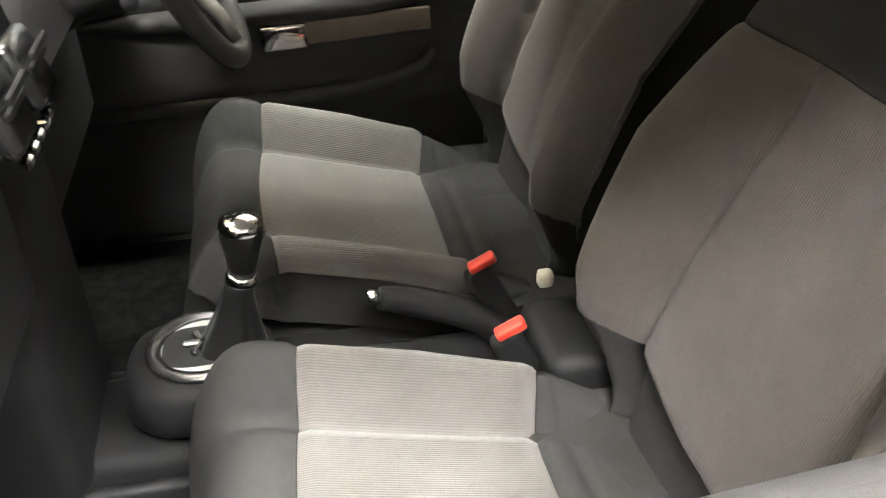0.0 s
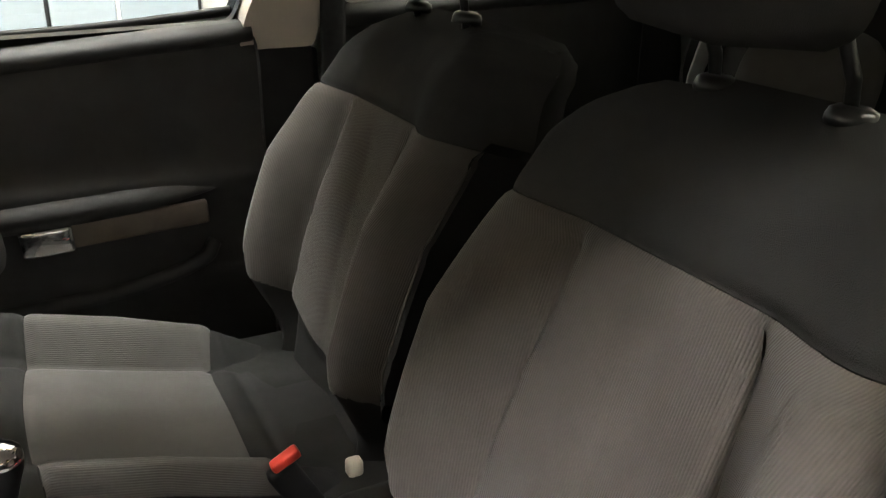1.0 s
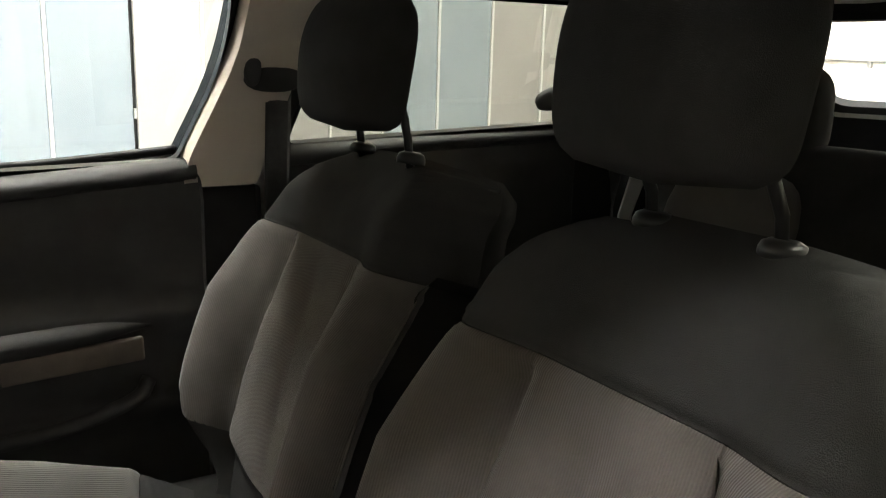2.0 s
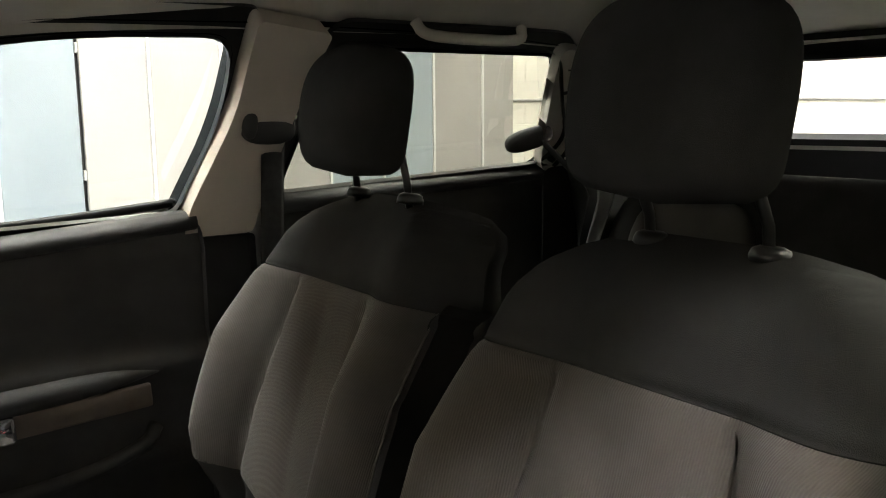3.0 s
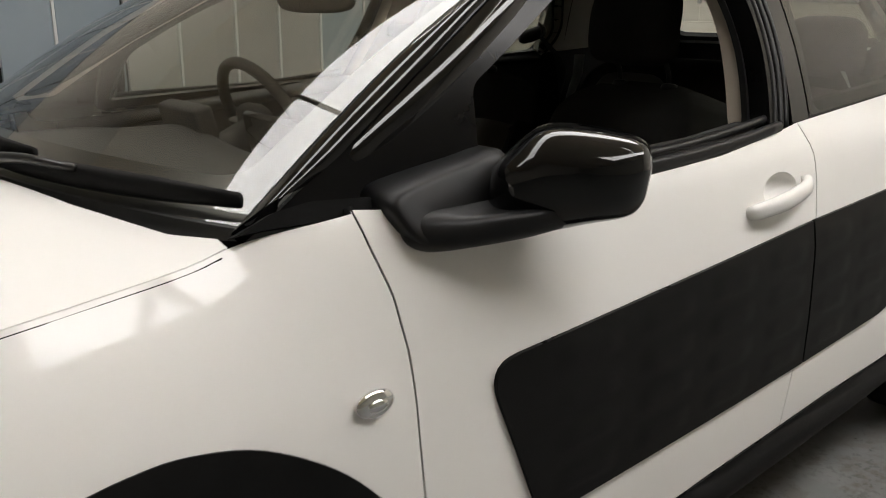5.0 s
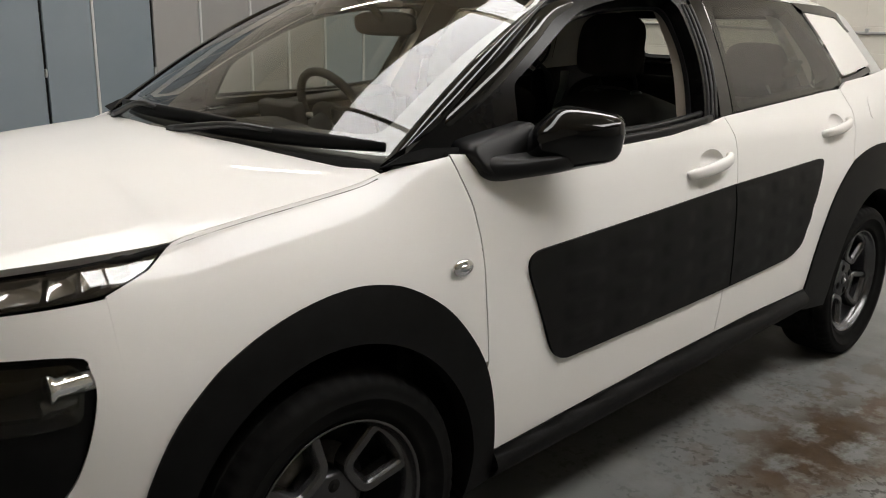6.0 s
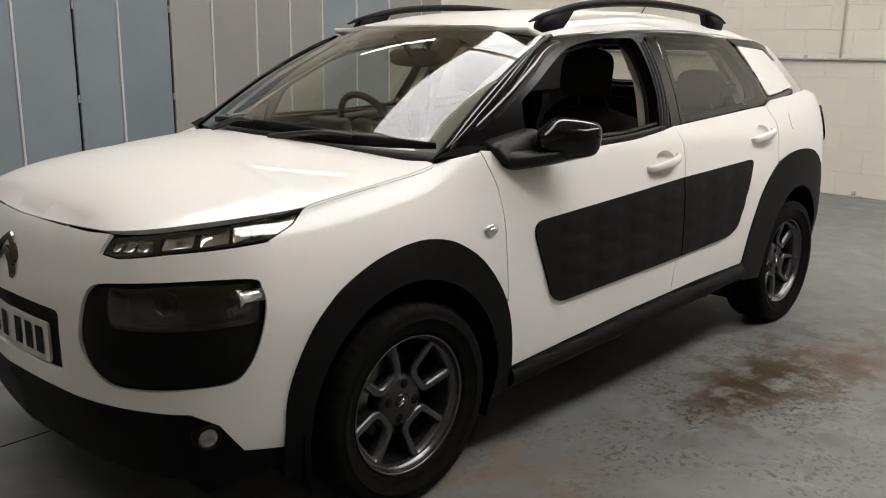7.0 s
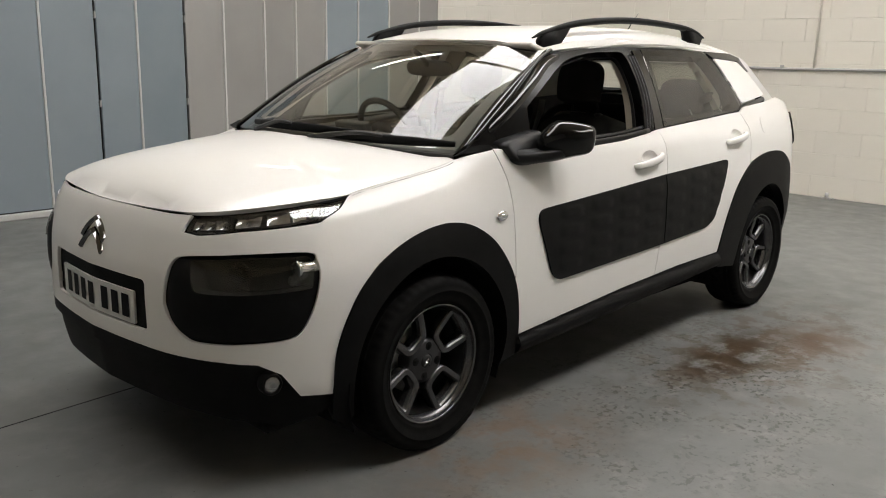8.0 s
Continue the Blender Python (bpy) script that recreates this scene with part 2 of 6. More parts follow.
def piece_material(name, c0, c1, rough=0.6, grain=25.0, bump=0.2):
    """Paint that differs a little from piece to piece."""
    m = material(name, c0, rough)
    p = m.node_tree.nodes["Principled BSDF"]
    oi = add(m, "ShaderNodeObjectInfo")
    tc = add(m, "ShaderNodeTexCoord")
    n = add(m, "ShaderNodeTexNoise", Scale=grain * 0.1, Detail=6.0)
    join(m, tc.outputs["Object"], n.inputs["Vector"])
    a = m.node_tree.nodes.new("ShaderNodeMath")
    a.operation = "ADD"
    half = m.node_tree.nodes.new("ShaderNodeMath")
    half.operation = "MULTIPLY"
    half.inputs[1].default_value = 0.5
    join(m, oi.outputs["Random"], half.inputs[0])
    join(m, half.outputs[0], a.inputs[0])
    join(m, n.outputs["Fac"], a.inputs[1])
    r = add(m, "ShaderNodeValToRGB")
    r.color_ramp.elements[0].position, r.color_ramp.elements[1].position = 0.4, 1.0
    r.color_ramp.elements[0].color, r.color_ramp.elements[1].color = (*c0, 1), (*c1, 1)
    join(m, a.outputs[0], r.inputs["Fac"])
    join(m, r.outputs["Color"], p.inputs["Base Color"])
    n2 = add(m, "ShaderNodeTexNoise", Scale=grain, Detail=5.0)
    join(m, tc.outputs["Object"], n2.inputs["Vector"])
    b = add(m, "ShaderNodeBump", Strength=bump, Distance=0.004)
    join(m, n2.outputs["Fac"], b.inputs["Height"])
    join(m, b.outputs["Normal"], p.inputs["Normal"])
    return m


FLOOR = floor_material()
BLOCK = piece_material("painted_block", (0.69, 0.655, 0.585), (0.715, 0.68, 0.605), 0.7, 30.0, 0.35)
MORTAR = varied(material("painted_joint", (0.66, 0.625, 0.555), 0.8), (0.64, 0.605, 0.535), (0.68, 0.645, 0.575), scale=4.0)
PANEL_BLUE = piece_material("blue_grey_panel", (0.195, 0.235, 0.265), (0.24, 0.28, 0.31), 0.4, 20.0, 0.05)
PANEL_GREY = piece_material("warm_grey_panel", (0.265, 0.257, 0.25), (0.315, 0.308, 0.297), 0.4, 20.0, 0.05)
STRIP = material("pale_strip", (0.55, 0.55, 0.54), 0.45)
GAP = material("black_gap", (0.01, 0.01, 0.01), 0.8)
CEILING = varied(material("ceiling_sheet", (0.80, 0.69, 0.52), 0.7), (0.77, 0.66, 0.495), (0.83, 0.72, 0.545), scale=1.5)
# tone of unseen walls, kept dark to cut fill light and glass reflections
PLAIN = varied(material("low_bounce_wall", (0.30, 0.285, 0.255), 0.8), (0.27, 0.255, 0.225), (0.33, 0.315, 0.28), scale=1.0)
SKYLIT_WEAK = lit("skylight_sheet_dim", (1.0, 0.972, 0.955), SKYLIGHT * 1.65, streak=True)
SKYLIT = lit("skylight_sheet", (1.0, 0.972, 0.955), SKYLIGHT, streak=True)
TUBELIT = lit("fluorescent_tube", (1.0, 0.97, 0.9), TUBE)
GREYMETAL = varied(material("grey_metal", (0.4, 0.4, 0.39), 0.45, metal=0.3), (0.36, 0.36, 0.35), (0.44, 0.44, 0.43), scale=10.0)


# ---- mesh helpers ----
from mathutils.geometry import delaunay_2d_cdt


class Sheet(list):
    """Vertices of a cut sheet together with the surface's own normals (none on turned-in edges)."""
    normals = ()


def mesh_data(name, verts, faces, smooth=True):
    me = bpy.data.meshes.new(name)
    me.from_pydata([tuple(map(float, v)) for v in verts], [], faces)
    if smooth:
        me.polygons.foreach_set("use_smooth", [True] * len(me.polygons))
    me.update()
    if isinstance(verts, Sheet) and smooth:
        me.normals_split_custom_set_from_vertices([tuple(map(float, n)) for n in verts.normals])
    return me


def part(name, data, mat, parent=None, label=""):
    """Links data, a bmesh or (verts, faces), as one mesh object under a thing or a part."""
    if isinstance(data, tuple):
        me = mesh_data(name, *data)
    elif isinstance(data, bpy.types.Mesh):
        me = data
    else:
        me = bpy.data.meshes.new(name)
        bmesh.ops.recalc_face_normals(data, faces=data.faces)
        data.to_mesh(me)
        data.free()
    if mat and not me.materials:
        me.materials.append(mat)
    ob = new(name, me)
    if parent:
        ob.parent = parent
        ob.matrix_parent_inverse = WORLD_OF[parent.name].inverted() if parent.name in WORLD_OF else Matrix()
    if label:
        ob["label"] = label
    return ob


WORLD_OF = {}


def empty(name, at):
    ob = new(name)
    ob.location = at
    WORLD_OF[ob.name] = Matrix.Translation(at)
    return ob


def rbox(size, bevel=0.01, seg=2, m=None):
    """A box with rounded edges, centred on the origin of m."""
    bm = bmesh.new()
    bmesh.ops.create_cube(bm, size=1.0, matrix=Matrix.Diagonal((*size, 1)))
    if bevel:
        bmesh.ops.bevel(bm, geom=list(bm.edges), offset=bevel, segments=seg, profile=0.5, affect="EDGES")
    for f in bm.faces:
        f.smooth = bevel > 0 and seg > 1
    if m is not None:
        bm.transform(m)
    return bm


def at(x, y, z, rx=0, ry=0, rz=0):
    return pose(x, y, z, rx, ry, rz)


def cylinder(r, depth, m=None, n=24, bevel=0.0, r2=None):
    bm = bmesh.new()
    bmesh.ops.create_cone(bm, cap_ends=True, segments=n, radius1=r, radius2=r if r2 is None else r2, depth=depth)
    if bevel:
        bmesh.ops.bevel(bm, geom=[e for e in bm.edges if len(e.link_faces) == 2 and e.calc_face_angle() > 1], offset=bevel, segments=2, profile=0.5, affect="EDGES")
    for f in bm.faces:
        f.smooth = len(f.verts) == 4
    if m is not None:
        bm.transform(m)
    return bm


def fillet(pts, r=0.02, n=5):
    """Rounds the corners of a closed outline. A point may carry its own radius as a third number."""
    out = []
    k = len(pts)
    for i in range(k):
        p, a, b = np.array(pts[i][:2]), np.array(pts[i - 1][:2]), np.array(pts[(i + 1) % k][:2])
        rr = pts[i][2] if len(pts[i]) > 2 else r
        la, lb = np.linalg.norm(a - p), np.linalg.norm(b - p)
        if rr <= 0:
            out.append(tuple(p))
            continue
        da, db = min(rr, 0.45 * la), min(rr, 0.45 * lb)
        pa, pb = p + (a - p) / la * da, p + (b - p) / lb * db
        for j in range(n + 1):
            t = j / n
            out.append(tuple((1 - t) ** 2 * pa + 2 * t * (1 - t) * p + t * t * pb))
    return out


def smooth_line(pts, n=6, closed=False):
    """A Catmull-Rom curve through the points (any dimension)."""
    p = [np.array(q, float) for q in pts]
    k = len(p)
    out = []
    for i in range(k if closed else k - 1):
        b, c = p[i], p[(i + 1) % k]
        a = p[i - 1] if closed or i > 0 else 2 * b - c
        d = p[(i + 2) % k] if closed or i + 2 < k else 2 * c - b
        for j in range(n):
            t = j / n
            out.append(0.5 * ((2 * b) + (c - a) * t + (2 * a - 5 * b + 4 * c - d) * t * t + (3 * b - a - 3 * c + d) * t ** 3))
    if not closed:
        out.append(p[-1])
    return [tuple(q) for q in out]


def dense(pts, h):
    out = []
    for i, p in enumerate(pts):
        q = pts[(i + 1) % len(pts)]
        n = max(1, math.ceil(math.dist(p, q) / h))
        out += [(p[0] + (q[0] - p[0]) * j / n, p[1] + (q[1] - p[1]) * j / n) for j in range(n)]
    return out


def inside(poly, x, y):
    p = np.array(poly)
    q = np.roll(p, -1, axis=0)
    hit = np.zeros(len(x), bool)
    for (ax, ay), (bx, by) in zip(p, q):
        if ay != by:
            hit ^= ((ay > y) != (by > y)) & (x < (bx - ax) * (y - ay) / (by - ay) + ax)
    return hit


def boundary_gap(poly, x, y):
    p = np.array(poly)
    d = np.full(len(x), 1e9)
    for (ax, ay) in p:
        d = np.minimum(d, (x - ax) ** 2 + (y - ay) ** 2)
    return np.sqrt(d)


def patch(outline, surf, h=0.03, holes=(), lip=0.012, proud=0.0, both_sides=False, clean=True):
    """A sheet cut to an outline in a surface's own two coordinates, with a turned-in edge."""
    loops = []
    for l in (outline, *holes):
        d = dense(l, h)
        keep = [d[0]]
        for q in d[1:]:
            if math.dist(q, keep[-1]) > 0.0012:
                keep.append(q)
        if math.dist(keep[0], keep[-1]) <= 0.0012:
            keep.pop()
        loops.append(keep)
    o = np.array(loops[0])
    gx, gy = np.meshgrid(np.arange(o[:, 0].min() + h / 2, o[:, 0].max(), h), np.arange(o[:, 1].min() + h / 2, o[:, 1].max(), h))
    gx, gy = gx.ravel(), gy.ravel()
    ok = inside(loops[0], gx, gy) & (boundary_gap(loops[0], gx, gy) > 0.45 * h)
    for l in loops[1:]:
        ok &= ~inside(l, gx, gy) & (boundary_gap(l, gx, gy) > 0.45 * h)
    pts, edges = [], []
    for l in loops:
        s = len(pts)
        pts += l
        edges += [(s + i, s + (i + 1) % len(l)) for i in range(len(l))]
    pts += list(zip(gx[ok], gy[ok]))
    vs, _, fs, *_ = delaunay_2d_cdt([Vector((float(a), float(b))) for a, b in pts], edges, [], 0, 1e-6)
    uv = np.array([tuple(v) for v in vs])
    cen = np.array([uv[list(f)].mean(axis=0) for f in fs])
    good = inside(loops[0], cen[:, 0], cen[:, 1])
    for l in loops[1:]:
        good &= ~inside(l, cen[:, 0], cen[:, 1])
    fs = [tuple(f) for f, g in zip(fs, good) if g]
    u, v = uv[:, 0], uv[:, 1]
    e = 1e-3
    P = surf(u, v)
    n = np.cross(surf(u + e, v) - surf(u - e, v), surf(u, v + e) - surf(u, v - e))
    n /= np.maximum(np.linalg.norm(n, axis=1), 1e-12)[:, None]
    if patch.flip:
        n = -n
    P = P + n * proud
    e = max(0.004, 0.4 * h)
    soft = np.cross(surf(u + e, v) - surf(u - e, v), surf(u, v + e) - surf(u, v - e))
    soft /= np.maximum(np.linalg.norm(soft, axis=1), 1e-12)[:, None]
    soft[np.sum(soft * n, axis=1) < 0] *= -1
    verts = Sheet(tuple(p) for p in P)
    faces = []
    for f in fs:
        a, b, c = (P[i] for i in f)
        faces.append(f if np.dot(np.cross(b - a, c - a), n[f[0]]) > 0 else f[::-1])
    if lip:
        count = {}
        for f in faces:
            for i in range(3):
                count[tuple(sorted((f[i], f[(i + 1) % 3])))] = count.get(tuple(sorted((f[i], f[(i + 1) % 3]))), 0) + 1
        ring = {}
        for f in list(faces):
            for i in range(3):
                a, b = f[i], f[(i + 1) % 3]
                if count[tuple(sorted((a, b)))] == 1:
                    for k in (a, b):
                        if k not in ring:
                            ring[k] = (len(verts), len(verts) + 1)
                            verts.append(tuple(P[k]))
                            verts.append(tuple(P[k] - n[k] * lip))
                    faces.append((ring[a][0], ring[a][1], ring[b][1], ring[b][0]))
    verts.normals = [tuple(q) for q in soft] + [(0, 0, 0)] * (len(verts) - len(soft))
    return verts, faces


patch.flip = False


def mirrored(data):
    v, f = data[:2]
    w = Sheet((x, -y, z) for x, y, z in v)
    if isinstance(v, Sheet):
        w.normals = [(a, -b, c) for a, b, c in v.normals]
    else:
        w = list(w)
    return w, [g[::-1] for g in f]


def both(name, data, mat, parent, label=""):
    """The part on the near side of the car and its mirror image on the far side."""
    near, far = parent if isinstance(parent, tuple) else (parent, parent)
    a = part(name, data, mat, near, label)
    b = part(name, mirrored(data), mat, far, label)
    return a, b


def tube(line, radius, n=10, squash=None, closed=False, caps=True, ref=None, square=1.0):
    """A round or flattened bar along a line; radius may vary along it."""
    p = np.array(line, float)
    k = len(p)
    rad = np.interp(np.linspace(0, 1, k), np.linspace(0, 1, len(radius)), radius) if isinstance(radius, (list, tuple)) else np.full(k, radius)
    t = np.gradient(p, axis=0) if not closed else np.roll(p, -1, 0) - np.roll(p, 1, 0)
    t /= np.linalg.norm(t, axis=1)[:, None]
    if ref is None:
        ref = (0, 0, 1.0) if abs(t[0][2]) < 0.9 else (0, 1.0, 0)
    ref = np.array(ref, float)
    verts, faces = [], []
    for i in range(k):
        a = np.cross(t[i], ref)
        a /= np.linalg.norm(a)
        b = np.cross(a, t[i])
        for j in range(n):
            w = 2 * math.pi * j / n
            ca, sb = (math.copysign(abs(q) ** square, q) for q in (math.cos(w), math.sin(w)))
            if squash:
                ca, sb = ca * squash[0], sb * squash[1]
            verts.append(tuple(p[i] + rad[i] * (a * ca + b * sb)))
    for i in range(k if closed else k - 1):
        for j in range(n):
            i2 = (i + 1) % k
            faces.append((i * n + j, i * n + (j + 1) % n, i2 * n + (j + 1) % n, i2 * n + j))
    if caps and not closed:
        faces.append(tuple(range(n))[::-1])
        faces.append(tuple((k - 1) * n + j for j in range(n)))
    return verts, faces


def loft(rings, caps=True):
    n = len(rings[0])
    verts = [tuple(p) for r in rings for p in r]
    faces = [(i * n + j, i * n + (j + 1) % n, (i + 1) * n + (j + 1) % n, (i + 1) * n + j) for i in range(len(rings) - 1) for j in range(n)]
    if caps:
        faces += [tuple(range(n))[::-1], tuple((len(rings) - 1) * n + j for j in range(n))]
    return verts, faces


def lathe(profile, n=48):
    rings = [[(r * math.cos(2 * math.pi * j / n), y, r * math.sin(2 * math.pi * j / n)) for j in range(n)] for r, y in profile]
    return loft(rings, caps=False)


def lathe_at(profile, m, n=24):
    """A turned ring or cap standing along the z axis of m."""
    rings = [[tuple(m @ Vector((r * math.cos(2 * math.pi * j / n), r * math.sin(2 * math.pi * j / n), z))) for j in range(n)] for r, z in profile]
    return loft(rings, caps=False)


def blob(centre, size, power=2.6, nu=28, nv=16, m=None, shape=None):
    """A superellipsoid: a soft, rounded block."""
    verts, faces = [], []
    sg = lambda v, p: math.copysign(abs(v) ** p, v)
    e = 2 / power
    for i in range(nv + 1):
        b = -math.pi / 2 + math.pi * i / nv
        for j in range(nu):
            a = 2 * math.pi * j / nu
            q = [sg(math.cos(b), e) * sg(math.cos(a), e), sg(math.cos(b), e) * sg(math.sin(a), e), sg(math.sin(b), e)]
            if shape:
                q = shape(*q)
            v = Vector((q[0] * size[0], q[1] * size[1], q[2] * size[2]))
            if m is not None:
                v = m @ v
            verts.append(tuple(v + Vector(centre)))
    for i in range(nv):
        for j in range(nu):
            faces.append((i * nu + j, i * nu + (j + 1) % nu, (i + 1) * nu + (j + 1) % nu, (i + 1) * nu + j))
    return verts, faces


# ---- the workshop ----
X0, X1, Y0, Y1, YP = -6.5, 7.0, -6.5, 8.0, 4.3


def slab(name, x0, x1, y0, y1, z0, z1, mat, label, category, parent=None):
    bm = rbox((x1 - x0, y1 - y0, z1 - z0), 0, 1, at((x0 + x1) / 2, (y0 + y1) / 2, (z0 + z1) / 2))
    return tagged(part(name, bm, mat, parent), label, category, kind="structure")


slab("floor", X0 - 0.3, X1 + 0.3, Y0 - 0.3, Y1 + 0.3, -0.2, 0.0, FLOOR, "worn grey painted concrete floor with rust-brown stains", "floor")
slab("ceiling", X0 - 0.3, X1 + 0.3, Y0 - 0.3, Y1 + 0.3, CEIL, CEIL + 0.15, CEILING, "dim sheet-metal workshop ceiling", "ceiling")
# unseen wall, given the paler tone to bounce light onto the nose
slab("wall_west", X0 - 0.3, X0, Y0, Y1, 0, CEIL, MORTAR, "unseen plain wall, tone set to shape bounced light", "wall")
# unseen walls in the darker tone, for less bounced light
slab("wall_south", X0, X1, Y0 - 0.3, Y0, 0, CEIL, PLAIN, "unseen plain wall, tone set to shape bounced light", "wall")
slab("wall_far_north", X0, X1, Y1, Y1 + 0.3, 0, CEIL, PLAIN, "unseen plain wall, tone set to shape bounced light", "wall")
wall_east = slab("wall_east", X1, X1 + 0.3, Y0, Y1, 0, CEIL, MORTAR, "cream painted concrete block wall", "wall")
wall_north = slab("wall_north", X0, 5.25, YP + 0.03, YP + 0.15, 0, CEIL, GAP, "partition of blue-grey and warm grey vertical panels", "wall")

# floor joint running out from under the car's nose
joint = tube([(-1.05, 0.38, 0.0), (-0.6, 0.41, 0.0), (0.6, 0.48, 0.0), (5.0, 0.8, 0.0)], 0.004, 6, squash=(1, 0.4))
tagged(part("floor_joint", joint, GAP), "thin dark joint line in the concrete floor", "joint", kind="structure")

# skylight strips, cut by purlins
for y0, y1, x0, x1, mat in ((0.80, 1.78, -3.0, 6.5, SKYLIT), (5.4, 6.6, -4.0, 6.5, SKYLIT), (-3.4, -2.3, -0.3, 6.5, SKYLIT_WEAK)):
    tagged(part("skylight", rbox((x1 - x0, y1 - y0, 0.03), 0, 1, at((x0 + x1) / 2, (y0 + y1) / 2, CEIL - 0.02)), mat), "long translucent roof light sheet glowing with daylight", "skylight", kind="structure")
for x in np.arange(X0 + 0.4, X1, 2.1):
    tagged(part("purlin", rbox((0.045, Y1 - Y0, 0.08), 0.006, 1, at(x, (Y0 + Y1) / 2, CEIL - 0.08)), CEILING), "painted steel purlin under the roof sheets", "beam", group="purlins", kind="structure")


def tube_light(x, y, z, length, turn=0):
    e = empty("tube_light", (x, y, z))
    b = rbox((length, 0.09, 0.05), 0.008, 2, at(x, y, z + 0.04, rz=turn))
    part("housing", b, GREYMETAL, e)
    for dx in (-0.4, 0.4):
        part("hanger", tube([(x, y + dx, z + 0.05), (x, y + dx, CEIL)], 0.006, 6), GREYMETAL, e)
    part("tube", cylinder(0.016, length - 0.06, at(x, y, z, rz=turn) @ pose(0, 0, 0, 0, 90, 0), 12), TUBELIT, e, "glowing fluorescent tube")
    return tagged(e, "ceiling batten with a glowing fluorescent tube", "light", group="tube lights")


for x, y, turn in ((2.1, -1.5, 90), (5.1, -1.5, 90), (2.1, 2.7, 90), (5.1, 2.7, 90)):
    tube_light(x, y, 3.7, 1.5, turn)

# conduit and low fittings on the block wall
line = smooth_line([(X1 - 0.018, 8.0, 1.40), (X1 - 0.018, 4.0, 1.36), (X1 - 0.018, 1.31, 1.30), (X1 - 0.018, 0.6, 1.30), (X1 - 0.018, -1.0, 1.31), (X1 - 0.018, -4.0, 1.32)], 5)
cond = tagged(part("conduit", tube(line, 0.014, 8), GREYMETAL), "thin grey cable conduit along the block wall", "conduit", kind="structure")
for y in (3.0, 0.95, -1.0):
    part("clip", rbox((0.035, 0.03, 0.05), 0.004, 1, at(X1 - 0.018, y, 1.31)), GREYMETAL, cond)
part("drop_pipe", tube([(X1 - 0.018, 0.62, 1.3), (X1 - 0.018, 0.62, 2.2), (X1 - 0.018, 0.62, CEIL)], 0.012, 8), MORTAR, cond)
fit = empty("floor_bracket", (X1 - 0.045, 0.33, 0))
part("plate", rbox((0.06, 0.14, 0.012), 0.003, 1, at(X1 - 0.045, 0.33, 0.006)), GREYMETAL, fit)
part("bolt", cylinder(0.02, 0.05, at(X1 - 0.045, 0.33, 0.035), 8), GREYMETAL, fit)
tagged(fit, "small metal bracket at the foot of the block wall", "bracket")

# ---- the car: surfaces ----
CAR = empty("car", (1.25, 0, 0))
tagged(CAR, "white compact crossover car with black side panels, front window open", "car")

PLAN = smooth_line([(-0.835, 0.0), (-0.815, -0.25), (-0.778, -0.46), (-0.685, -0.635), (-0.50, -0.752), (-0.25, -0.815), (0.10, -0.842), (0.50, -0.855),
                    (1.20, -0.865), (2.00, -0.862), (2.60, -0.845), (3.00, -0.795), (3.21, -0.670), (3.295, -0.40), (3.32, 0.0)], 16)
PC = np.array(PLAN)
PC[0], PC[-1] = (-0.835, 0), (3.32, 0)
PT = np.gradient(PC, axis=0)
PT[0], PT[-1] = (0, -1), (0, 1)
PT /= np.linalg.norm(PT, axis=1)[:, None]
PN = np.stack([PT[:, 1], -PT[:, 0]], 1)
PS = np.concatenate([[0], np.cumsum(np.linalg.norm(np.diff(PC, axis=0), axis=1))])
if PN[len(PN) // 2][1] > 0:
    PN = -PN


def ahead(x):
    """Draws the front half of the car forward by up to 2 cm."""
    return x - 0.02 * np.clip((2 - x) / 1.5, 0, 1)


def sx(x):
    """Arc length along the plan curve where it reaches x."""
    return float(np.interp(ahead(x), PC[:, 0], PS))


def sy(y):
    """Arc length on the nose where it reaches the side distance y (right of the car positive)."""
    k = np.argmin(PC[:, 1])
    s = float(np.interp(abs(y), -PC[:k, 1], PS[:k]))
    return -s if y > 0 else s


def ease(t):
    t = np.clip(t, 0, 1)
    return t * t * (3 - 2 * t)


FEND_X = [-0.45, -0.32, -0.277, -0.12, 0.02, 0.2, 0.35, 0.6]
FEND_Z = [0.895, 0.912, 0.925, 0.948, 0.968, 1.005, 1.034, 1.04]


def side_offset(x, z):
    zs = [0.15, 0.25, 0.35, 0.5, 0.65, 0.8, 0.95, 1.01, 1.05, 1.2]
    door = np.interp(z, zs, [-0.06, -0.03, -0.01, 0, 0.0, -0.006, -0.033, -0.050, -0.082, -0.16])
    front = np.interp(z, [0.15, 0.25, 0.35, 0.5, 0.62, 0.7, 0.775, 0.83, 0.87, 0.9, 0.95], [-0.05, -0.012, 0.008, 0.008, 0.008, 0.0, -0.022, -0.040, -0.060, -0.085, -0.14])
    h = np.interp(x, FEND_X, FEND_Z) - z
    fend = -0.135 * np.clip(1 - h / 0.36, 0, 1.2) ** 2.5 - np.interp(h, [0.55, 0.65, 0.75, 0.85], [0, 0.006, 0.025, 0.06])
    rear = np.interp(z, [0.15, 0.25, 0.35, 0.5, 0.8, 0.95, 1.05, 1.15, 1.25], [-0.1, -0.06, -0.02, 0, 0, -0.014, -0.038, -0.085, -0.17])
    wf, wd, wr = ease((-0.2 - x) / 0.35), ease((x - 0.12) / 0.3), ease((x - 2.2) / 0.5)
    mid = (1 - wd) * fend + wd * ((1 - wr) * door + wr * rear)
    return (1 - wf) * mid + wf * front


